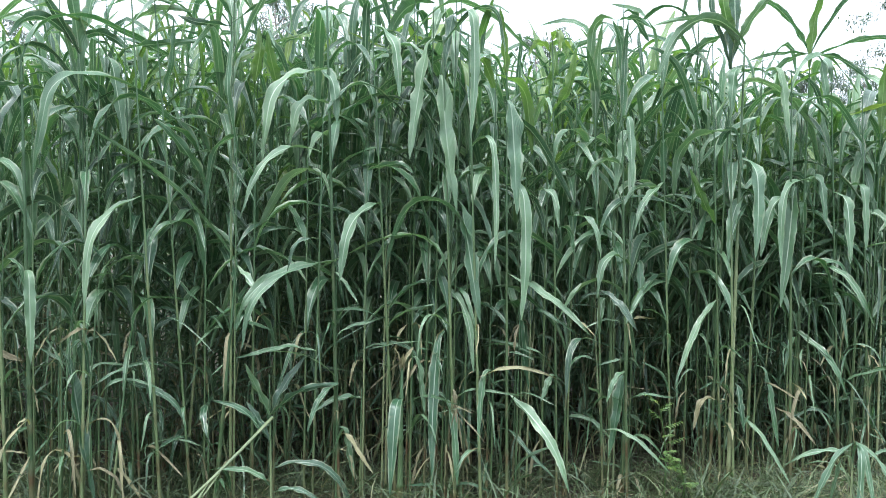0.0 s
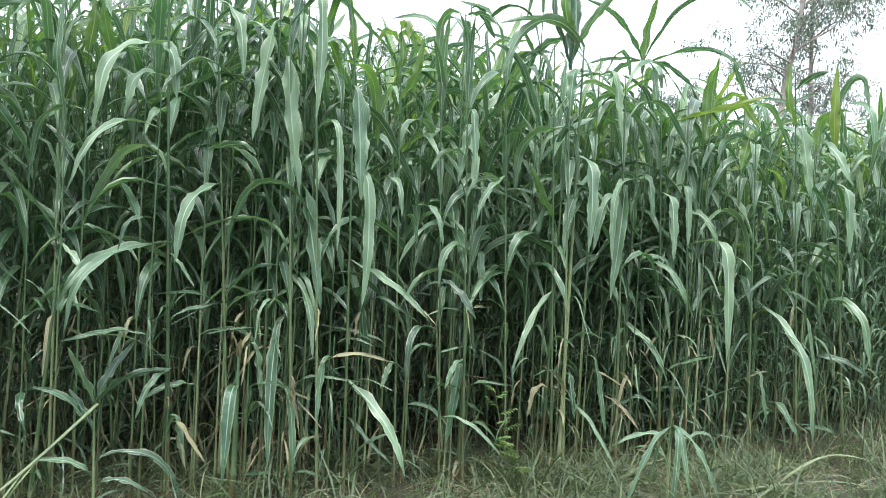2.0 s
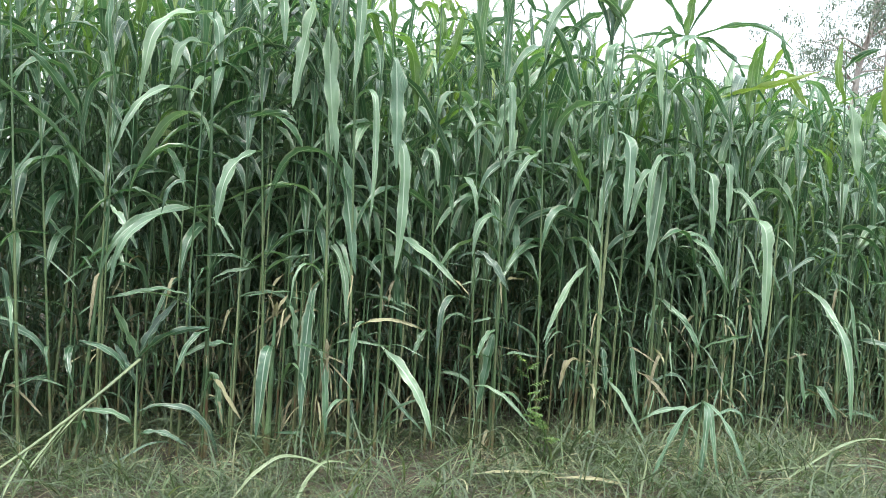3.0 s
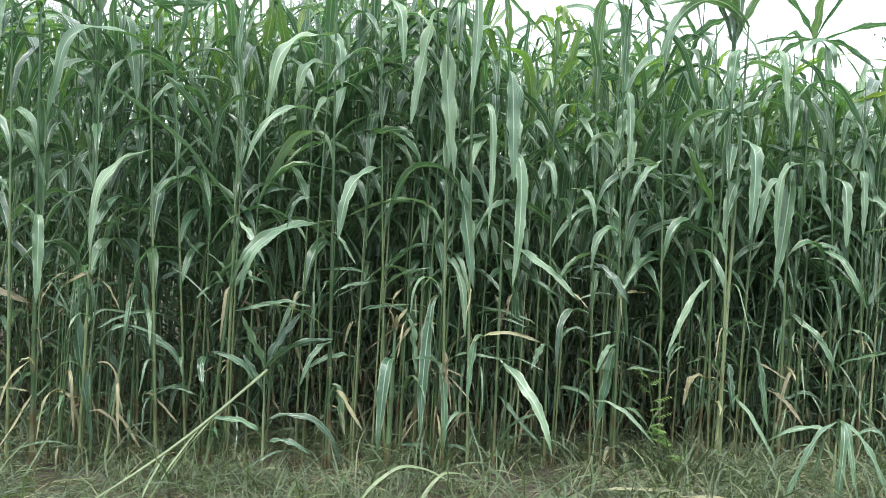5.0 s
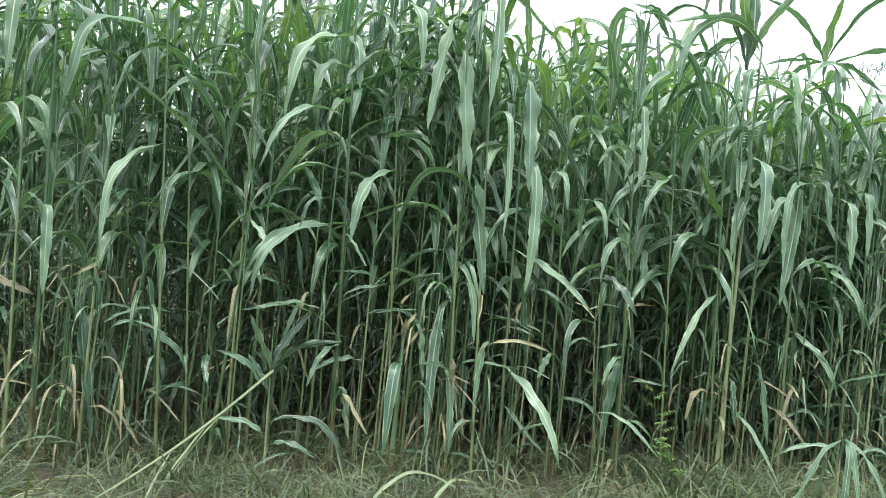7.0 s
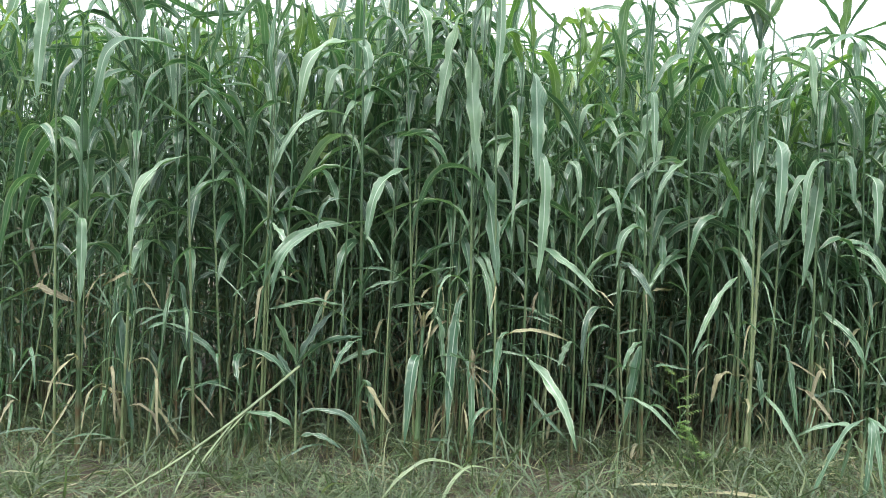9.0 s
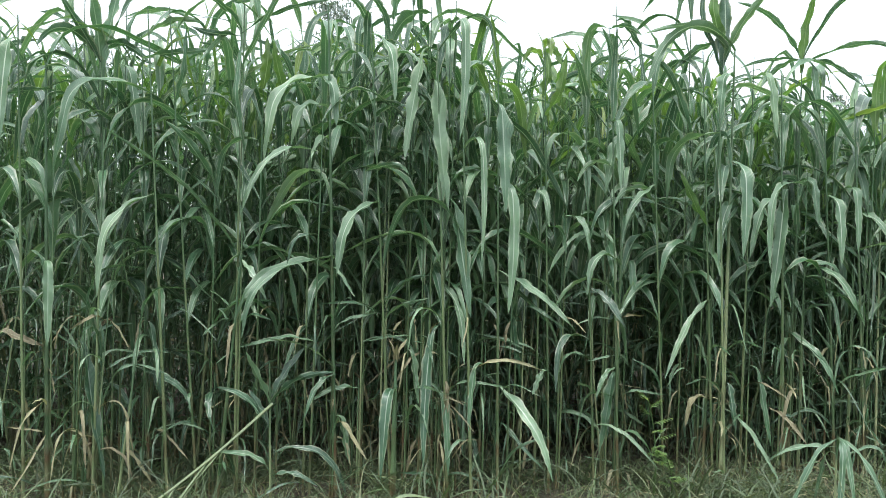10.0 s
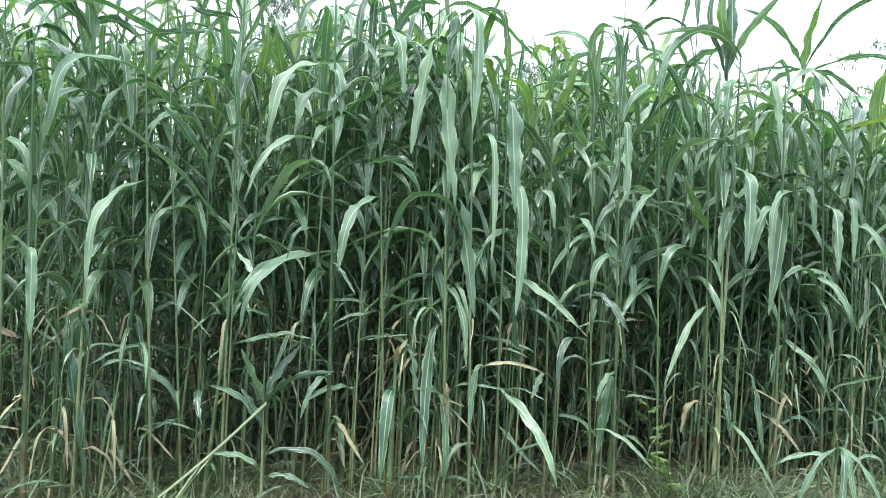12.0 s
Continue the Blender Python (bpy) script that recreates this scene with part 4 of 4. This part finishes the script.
sorghum(1.840, 3.67, 1.52, 0.000, 0.009, "slim sorghum shoot with one long drooping leaf", [
    ("young_leaf", 1.49, -105, 88, 64, 0.78, 0.36, 25, -12, 0.040, 0.16),
])
sorghum(1.887, 3.74, 1.48, 0.000, 0.009, "slim sorghum shoot with one long drooping leaf", [
    ("pale_leaf", 1.43, -165, 6, 99, 0.32, 0.33, 32, -44, 0.050, 0.39),
])
sorghum(1.552, 3.79, 1.63, 0.000, 0.009, "slim sorghum shoot with one long drooping leaf", [
    ("pale_leaf", 1.61, -45, 19, 163, 0.20, 0.39, 9, 102, 0.034, 0.22),
])
sorghum(1.200, 3.47, 1.61, -0.073, 0.012, "tall green sorghum plant with drooping strap leaves", [
    ("pale_leaf", 1.48, -204, -2, 118, 0.58, 0.44, -69, 51, 0.050, 0.40),
])
sorghum(1.498, 3.10, 0.32, 0.000, 0.012, "cut sorghum shoot with pale hanging leaves in the grass", [
    ("pale_leaf", 0.31, -151, -10, 56, 0.16, 0.40, -27, -26, 0.026, 0.24),
    ("pale_leaf", 0.31, -92, 18, 133, 0.20, 0.40, -57, -20, 0.026, 0.22),
    ("pale_leaf", 0.23, -92, 82, 148, 0.25, 0.41, 9, 71, 0.022, 0.11),
    ("pale_leaf", 0.32, -46, -21, 43, 0.19, 0.34, -2, 71, 0.023, 0.36),
    ("pale_leaf", 0.28, -178, 3, 43, 0.64, 0.26, -11, -100, 0.021, 0.35),
    ("pale_leaf", 0.25, -213, 38, 158, 0.15, 0.23, -17, 83, 0.020, 0.09),
    ("pale_leaf", 0.22, -21, 41, 147, 0.79, 0.22, 2, 93, 0.017, 0.26),
])

# thin dried side shoots crowded beside the plant at the corner
for dx, h, lean, turn in ((0.09, 0.78, 0.05, -60), (0.13, 0.62, 0.02, -120), (0.17, 0.85, 0.06, -20), (0.22, 0.55, -0.02, -150), (0.27, 0.7, 0.08, -70)):
    sorghum(-1.475 + dx, 3.10, h, lean, 0.011, "thin half-dried sorghum shoot beside a taller plant", [
        ("dry_leaf", 0.45 * h, turn, 40, 130, 0.3, 0.32, 20, 30, 0.012, 0.22),
        ("leaf", 0.7 * h, turn + 170, 75, 100, 0.5, 0.36, -10, 60, 0.018, 0.22),
        ("leaf", 0.97 * h, turn + 60, 82, 90, 0.5, 0.34, 10, -40, 0.018, 0.22),
    ])

def random_plant(rng, height, leaves, slim, rows=16, cols=5, joints=True):
    """A cane with nodes, its blades in two loose ranks, the upright young ones on top. slim: a narrow-leaved side shoot."""
    lean, bow = rng.normal(0, 0.16, 2), rng.normal(0, 0.06)
    nodes = np.linspace(0.05, 0.88, leaves) * height + rng.normal(0, 0.02, leaves)
    rank = rng.uniform(0, 360)
    w = 0.6 if slim else 1.0
    stem = cane_tube(height * 0.92, lean, bow, rng.uniform(0.007, 0.012) if slim else rng.uniform(0.010, 0.017), nodes if joints else nodes[::4], 6 if joints else 5)
    out = []
    for i, z in enumerate(nodes):
        q = i / (leaves - 1)
        heading = rank + 180 * (i % 2) + rng.normal(0, 40)
        foot = stem_path(height * 0.92, lean, bow, min(z + 0.06, height * 0.92))
        if q < 0.46:
            luck = rng.random()
            if luck < 0.18:
                out.append(("dry_leaf", blade(foot, heading, rng.uniform(-40, 60), rng.uniform(40, 130), 0.2, rng.uniform(0.15, 0.4), rng.uniform(0.006, 0.02), rng.uniform(-180, 180), rng, 11, 3, wave=1.8)))
            else:
                for _ in range(1 if rng.random() < 0.7 else 2):
                    out.append(("leaf", blade(foot, heading + rng.normal(0, 50), rng.uniform(0, 78), rng.uniform(30, 150), rng.uniform(0.2, 0.6), rng.uniform(0.18, 0.5), rng.uniform(0.008, 0.024), rng.uniform(-160, 160), rng, 13, 3, wave=1.4, sway=rng.uniform(-50, 50))))
        elif q > 0.8:
            out.append(("young_leaf" if rng.random() < 0.25 else "leaf", blade(foot, heading, rng.uniform(60, 88), rng.uniform(25, 185), rng.uniform(0.35, 0.8), rng.uniform(0.35, 0.65), w * rng.uniform(0.028, 0.056), rng.uniform(-130, 130), rng, rows, cols, sharp=rng.uniform(0.05, 0.25), wave=1.3)))
        else:
            for _ in range(2 if slim and rng.random() < 0.4 else 1):
                out.append(("leaf", blade(foot, heading + rng.normal(0, 30), rng.uniform(40, 85), rng.uniform(95, 172), rng.uniform(0.12, 0.5), rng.uniform(0.35, 0.8) * (0.6 + 0.4 * min(1, 1.4 * q)), w * rng.uniform(0.022, 0.054) * (0.6 + 0.4 * min(1.0, 2.4 * (q - 0.4))), rng.uniform(-150, 150), rng, rows, cols, sharp=rng.uniform(0.05, 0.32), sway=rng.uniform(-60, 60), wave=1.3)))
    return stem, out


rng = np.random.default_rng(11)
KINDS = [random_plant(rng, 2.0, int(rng.integers(12, 17)), k % 2 == 0) for k in range(20)]
NEAR_KINDS = [random_plant(rng, 2.0, int(rng.integers(12, 17)), k % 2 == 0, 11, 3, False) for k in range(20)]
FAR_KINDS = [random_plant(rng, 2.0, int(rng.integers(10, 14)), k % 2 == 0, 8, 3, False) for k in range(14)]
originals = [plant_thing("sorghum_plant", *k, "tall green sorghum plant in the dense crop") for k in KINDS]
used = [False] * len(KINDS)


def sow(x, y, h, turn):
    i = int(rng.integers(len(KINDS)))
    s = h / 2.0
    m = pose(x, y, float(ground_height(x, y)) - 0.01, rng.normal(0, 4.0), rng.normal(0, 4.0), turn)
    if not used[i]:
        used[i] = True
        originals[i].matrix_basis = m @ Matrix.Scale(s, 4)
        return
    ob = copy_thing(originals[i], m)
    ob.scale = (s, s, s)


# the rows just behind, plant by plant
for k in range(185):
    x = -2.7 + 6.5 * (k + rng.random()) / 185
    y = front(x) + 0.32 + 0.72 * rng.random()
    if x < -1.5 and y > front(x) + 0.35 and rng.random() < 0.35:
        continue  # the stand thins out towards its corner
    sow(x, y, crop_height(x, y) * rng.uniform(0.82, 1.02), rng.uniform(0, 360))
for ob, was in zip(originals, used):
    if not was:
        sow_x = rng.uniform(-2, 3)
        ob.location = (sow_x, front(sow_x) + 0.9, 0)


def joined(name, spots, label, kinds):
    """Plants past counting, joined by what they are made of."""
    parts = {"leaf": Pieces(), "young_leaf": Pieces(), "dry_leaf": Pieces(), "stem": Pieces()}
    for x, y, h, turn in spots:
        stem, blades = kinds[int(rng.integers(len(kinds)))]
        c, s, k = np.cos(turn), np.sin(turn), h / 2.0
        spin = np.array([[c, -s, 0], [s, c, 0], [0, 0, 1]]).T * k
        at = np.array([x, y, float(ground_height(x, y)) * np.exp(-((np.hypot(x, y) / 12) ** 2))])
        for kind, (v, f, uv) in [("stem", stem)] + blades:
            parts[kind].add(v @ spin + at, f, uv)
    root = tagged(new(name), label, "sorghum crop", kind="stuff")
    for kind, pieces in parts.items():
        if pieces.n:
            tagged(part(kind + "_mass", pieces.mesh(kind, LEAF_MAT.get(kind, cane)), root), kind="stuff")


near, far = [], []
for _ in range(1260):
    x = rng.uniform(-3.6, 4.4)
    y = front(x) + 0.45 + 1.85 * rng.random()
    near.append((x, y, crop_height(x, y) * rng.uniform(0.8, 1.06), rng.uniform(0, 6.28)))
for _ in range(200):
    x = rng.uniform(1.3, 5.4)
    y = front(x) + (0.15 if x > 3.6 else 0.7) + 1.4 * rng.random()
    near.append((x, y, crop_height(x, y) * rng.uniform(0.85, 1.05), rng.uniform(0, 6.28)))
for _ in range(520):
    x = rng.uniform(-4.6, 5.6)
    y = front(x) + 2.0 + 3.0 * rng.random()
    far.append((x, y, crop_height(x, y) * rng.uniform(0.85, 1.1), rng.uniform(0, 6.28)))
for _ in range(360):
    x = rng.uniform(2.6, 6.0) * (1 if rng.random() < 0.5 else -1)
    x += 1.2 if x > 0 else 0.0
    y = front(x) + 0.1 + 3.2 * rng.random()
    far.append((x, y, crop_height(x, y) * rng.uniform(0.85, 1.05), rng.uniform(0, 6.28)))
for _ in range(600):
    y = rng.uniform(7.5, 20)
    far.append((rng.uniform(-0.75, 0.75) * y, y, rng.uniform(1.75, 2.1), rng.uniform(0, 6.28)))
for _ in range(110):
    # leafy lower growth that closes the stand
    x = rng.uniform(1.1, 3.6)
    near.append((x, front(x) + rng.uniform(0.15, 0.75), rng.uniform(0.8, 1.35), rng.uniform(0, 6.28)))
near = [q for q in near if q[0] > -1.2 or rng.random() < 0.5]
far = [q for q in far if q[0] > -1.2 or q[1] > 8 or rng.random() < 0.6]
for _ in range(130):
    # low regrowth where the stand is thin
    x = rng.uniform(-4.5, -0.9)
    far.append((x, front(x) + rng.uniform(0.5, 3.5), rng.uniform(0.6, 1.15), rng.uniform(0, 6.28)))
joined("sorghum_stand", near, "dense green sorghum crop close behind the front rows", NEAR_KINDS)
joined("sorghum_stand", far, "green sorghum crop reaching back across the field", FAR_KINDS)


# ---- grass and litter at the field's edge ----
def make_grass(name, count, area, size, mat, label, tufts, flat, seed):
    """Blades of grass over an area (x0, x1, y0, y1), drawn to tufts."""
    g = np.random.default_rng(seed)
    p = Pieces()
    cx, cy = g.uniform(area[0], area[1], tufts), g.uniform(area[2], area[3], tufts)
    templates = []
    for _ in range(70):
        rise = g.uniform(*flat)
        templates.append(blade((0, 0, 0), 0, rise, g.uniform(10, rise + 35), g.uniform(0.3, 0.7), 1.0, g.uniform(0.012, 0.030), g.uniform(-90, 90), g, 7, 3, wave=1.5, sway=g.uniform(-60, 60)))
    j = g.integers(tufts, size=count)
    loose = g.random(count) < 0.28
    x = np.where(loose, g.uniform(area[0], area[1], count), cx[j] + g.normal(0, 0.06, count))
    y = np.where(loose, g.uniform(area[2], area[3], count), cy[j] + g.normal(0, 0.05, count))
    scatter(p, templates, np.stack([x, y, ground_height(x, y)], 1), g.uniform(0, 6.28, count), g.uniform(*size, count), g)
    return tagged(new(name, p.mesh(name, mat)), label, "grass", kind="stuff")


make_grass("grass", 23000, (-2.6, 3.2, 2.35, 3.75), (0.06, 0.2), grass_green, "trampled green grass along the crop's edge", 190, (10, 80), 21)
make_grass("grass", 2400, (-2.6, 3.2, 2.4, 3.6), (0.16, 0.34), grass_green, "long loose grass blades bent over the edge of the crop", 120, (15, 70), 25)
make_grass("grass", 6500, (-2.8, 3.9, 3.4, 4.5), (0.06, 0.26), grass_green, "thin green grass growing among the stems", 260, (25, 85), 26)
make_grass("grass", 9000, (-7.0, 7.0, -4.0, 2.4), (0.05, 0.16), grass_green, "short grass on the open ground", 1500, (15, 85), 22)
make_grass("grass", 5000, (-8.0, -2.6, 2.2, 3.4), (0.06, 0.2), grass_green, "trampled green grass along the crop's edge", 300, (10, 80), 27)
make_grass("grass", 5000, (3.2, 8.5, 2.4, 4.2), (0.06, 0.2), grass_green, "trampled green grass along the crop's edge", 300, (10, 80), 28)
make_grass("straw_stubble", 1500, (-2.6, 3.2, 3.0, 3.75), (0.05, 0.17), leaf_dry, "broken dry stubble among the stems", 60, (15, 80), 24)
make_grass("straw_litter", 2600, (-2.6, 3.2, 2.35, 3.9), (0.05, 0.22), leaf_dry, "dry straw and leaf scraps lying in the grass", 60, (-4, 30), 23)


# ---- loose and broken things at the edge ----
def lying_leaf(x, y, z, heading, rise, bend, where, length, width, sway, kind, label, twist=30):
    g = np.random.default_rng(int(1000 * abs(x)) + 7)
    me = Pieces().add(*blade((0, 0, 0), heading, rise, bend, where, length, width, twist, g, 20, 7, wave=0.6, sway=sway)).mesh("cut_leaf", LEAF_MAT[kind])
    ob = tagged(new("cut_leaf", me), label, "leaf")
    ob.location = (x, y, z)
    return ob


lying_leaf(-0.22, 2.78, 0.05, 40, 42, 70, 0.5, 0.42, 0.022, -20, "straw_leaf", "cut pale green sorghum leaf lying arched on the grass")
lying_leaf(-0.02, 2.72, 0.05, 62, 46, 66, 0.6, 0.30, 0.016, -30, "straw_leaf", "cut pale green sorghum leaf lying arched on the grass")
lying_leaf(1.62, 3.12, 0.09, 2, 6, 22, 0.7, 0.95, 0.013, 3, "straw_leaf", "long cut sorghum leaf lying across the grass")
lying_leaf(1.78, 3.02, 0.07, 16, 28, 44, 0.65, 0.72, 0.014, -10, "straw_leaf", "long cut sorghum leaf lying across the grass")
lying_leaf(0.62, 3.06, 0.07, 6, 4, 10, 0.5, 0.34, 0.018, 10, "dry_leaf", "dead brown leaf lying on the grass", 60)
lying_leaf(0.92, 3.02, 0.08, -8, 5, 14, 0.5, 0.28, 0.018, 10, "dry_leaf", "dead brown leaf lying on the grass", 90)


def fallen_stalk(top, foot):
    """A thin stalk that has dropped slantwise into the grass, with three of its leaves."""
    g = np.random.default_rng(8)
    a, b = np.array(top), np.array(foot)
    q = np.linspace(0, 1, 12)[:, None]
    path = (b - a) * q + np.array([0, 0, -0.03]) * np.sin(np.pi * q)
    root = tagged(new("fallen_stalk"), "thin pale stalk lying slantwise from the crop into the grass", "sorghum stalk")
    part("stem", Pieces().add(*tube(path, np.linspace(0.0062, 0.0035, 12), 8)).mesh("stem", leaf_straw), root)
    heading = float(np.degrees(np.arctan2(b[1] - a[1], b[0] - a[0])))
    for s, turn, n, w in ((0.45, 12, 0.42, 0.010), (0.55, 24, 0.36, 0.009), (0.3, 6, 0.45, 0.008)):
        part("leaf", Pieces().add(*blade(path[int(11 * s)], heading + turn, -33, 14, 0.5, n, w, 30, g, 16, 5, wave=0.5)).mesh("leaf", leaf_straw), root)
    root.location = top


fallen_stalk((-0.632, 3.20, 0.406), (-1.085, 2.52, 0.045))


def broken_stalk(x, y):
    """A snapped cane whose top has split into two dry prongs."""
    g = np.random.default_rng(3)
    root = tagged(new("broken_stalk"), "snapped sorghum stalk with a split straw-coloured top", "sorghum stalk")
    part("stem", Pieces().add(*cane_tube(0.60, (0.0, 0.0), 0.0, 0.026, [0.12, 0.30, 0.46], 9)).mesh("stem", cane), root)
    for h, n, w in ((160, 0.13, 0.030), (10, 0.11, 0.028), (-80, 0.09, 0.026)):
        part("prong", Pieces().add(*blade((0, 0, 0.55), h, 76, 22, 0.6, n, w, 40, g, 8, 5, wave=0.8)).mesh("prong", leaf_dry), root, "torn dry sheath")
    part("leaf", Pieces().add(*blade((0, 0, 0.44), -100, 40, 128, 0.15, 0.42, 0.05, 15, g, 18, 7, wave=0.5)).mesh("leaf", leaf_green), root)
    root.location = (x, y, float(ground_height(x, y)))


broken_stalk(-0.155, 3.25)


def weed(x, y, height, seed):
    """A slender weed with fern-like leaves."""
    g = np.random.default_rng(seed)
    root = tagged(new("weed"), "small light green weed with feathery leaves", "weed", "weeds")
    lean = g.normal(0, 0.05, 2)
    part("stem", Pieces().add(*tube(stem_path(height, lean, 0.02, np.linspace(0, height, 8)), np.linspace(0.004, 0.0015, 8), 6)).mesh("stem", leaf_young), root)
    for z in np.linspace(0.35, 1.0, 9) * height:
        foot = stem_path(height, lean, 0.02, z)
        h, n = g.uniform(0, 360), g.uniform(0.04, 0.075)
        frond = Pieces()
        d = np.array([np.cos(np.radians(h)), np.sin(np.radians(h)), 0.35])
        for q in np.linspace(0.2, 1.0, 6):
            for side in (-62, 62):
                frond.add(*blade(foot + d * n * q, h + side, 12, 40, 0.5, 0.026 * (1.15 - 0.5 * q), 0.009, 10, g, 5, 3))
        frond.add(*tube([foot, foot + d * n * 0.5, foot + d * n], [0.0015, 0.001, 0.0007], 5))
        part("leaf", frond.mesh("leaf", leaf_young), root)
    root.location = (x, y, float(ground_height(x, y)))


weed(0.90, 3.42, 0.40, 4)
weed(0.95, 3.34, 0.22, 5)


# ---- trees beyond the field ----
def make_tree(name, x, y, height, bow, limbs, spread, leaf_size, per_clump, label, seed, first=0.35):
    """Trunk, limbs and a loose crown of drooping leaves in clumps."""
    g = np.random.default_rng(seed)
    root = tagged(new(name), label, "tree", "trees beyond the field")
    z = np.linspace(0, height, 14)
    path = stem_path(height, bow, 0.3, z) + np.concatenate([g.normal(0, 0.05, (14, 2)), np.zeros((14, 1))], 1)
    part("trunk", Pieces().add(*tube(path, np.linspace(0.15, 0.02, 14) * height / 13, 9)).mesh("trunk", bark), root)
    crownp = Pieces()
    sprays = [blade((0, 0, 0), 0, g.uniform(-80, 20), g.uniform(0, 50), 0.5, 1.0, g.uniform(0.25, 0.42), g.uniform(-90, 90), g, 4, 3) for _ in range(24)]
    for i in range(limbs):
        q = first + (0.97 - first) * (i + g.random()) / limbs
        start = np.array([np.interp(q * height, z, path[:, c]) for c in range(3)])
        h, e = g.uniform(0, 2 * np.pi), g.uniform(0.1, 1.0)
        n = spread * (1.15 - 0.7 * q) * g.uniform(0.5, 1.1)
        d = np.array([np.cos(h) * np.cos(e), np.sin(h) * np.cos(e), np.sin(e)])
        pts = [start + d * n * s + np.array([0, 0, -0.25 * n * s * s]) + g.normal(0, 0.05 * n, 3) * s for s in np.linspace(0, 1, 6)]
        wood = Pieces().add(*tube(pts, np.linspace(0.035, 0.006, 6) * height / 13, 6))
        for s in np.linspace(0.45, 1.05, 6):
            c = np.array([np.interp(s, np.linspace(0, 1, 6), np.array(pts)[:, k]) for k in range(3)]) + g.normal(0, 0.12 * n, 3)
            size = g.uniform(0.10, 0.24) * spread / 4
            wood.add(*tube([c, c + g.normal(0, size, 3)], [0.010, 0.004], 4))
            at = c + g.normal(0, 1, (per_clump, 3)) * size * np.array([1, 1, 0.8])
            scatter(crownp, sprays, at, g.uniform(0, 6.28, per_clump), leaf_size * g.uniform(0.6, 1.3, per_clump), g)
        part("limb", wood.mesh("limb", bark), root)
    tagged(part("crown", crownp.mesh("crown", tree_leaf_hazed), root, "sparse drooping leaves, grey-green with distance haze painted in"), kind="stuff")
    root.location = (x, y, 0)


make_tree("eucalyptus_tree", 14.9, 26, 13.5, (1.9, 0.0), 36, 4.4, 0.15, 46, "slender pale-barked tree with sparse drooping foliage", 31)
make_tree("eucalyptus_tree", 19.6, 30, 13.2, (-0.6, 0.0), 36, 4.4, 0.15, 50, "slender pale-barked tree with sparse drooping foliage", 32)
make_tree("bushy_tree", -6.3, 32, 9.4, (0.3, 0.0), 30, 3.4, 0.20, 22, "bushy dark green tree beyond the crop", 33, 0.3)
make_tree("bushy_tree", 4.2, 40, 9.2, (0.3, 0.0), 26, 3.6, 0.22, 20, "bushy dark green tree beyond the crop", 34, 0.3)
make_tree("bushy_tree", 14.4, 36, 7.0, (0.2, 0.0), 26, 2.6, 0.18, 24, "low bushy tree beyond the crop", 35, 0.3)
make_tree("bushy_tree", 17.6, 36, 7.4, (0.2, 0.0), 28, 3.0, 0.18, 24, "low bushy tree beyond the crop", 36, 0.3)
make_tree("bushy_tree", -17.0, 36, 8.0, (0.2, 0.0), 28, 3.4, 0.20, 24, "bushy dark green tree beyond the crop", 37, 0.3)
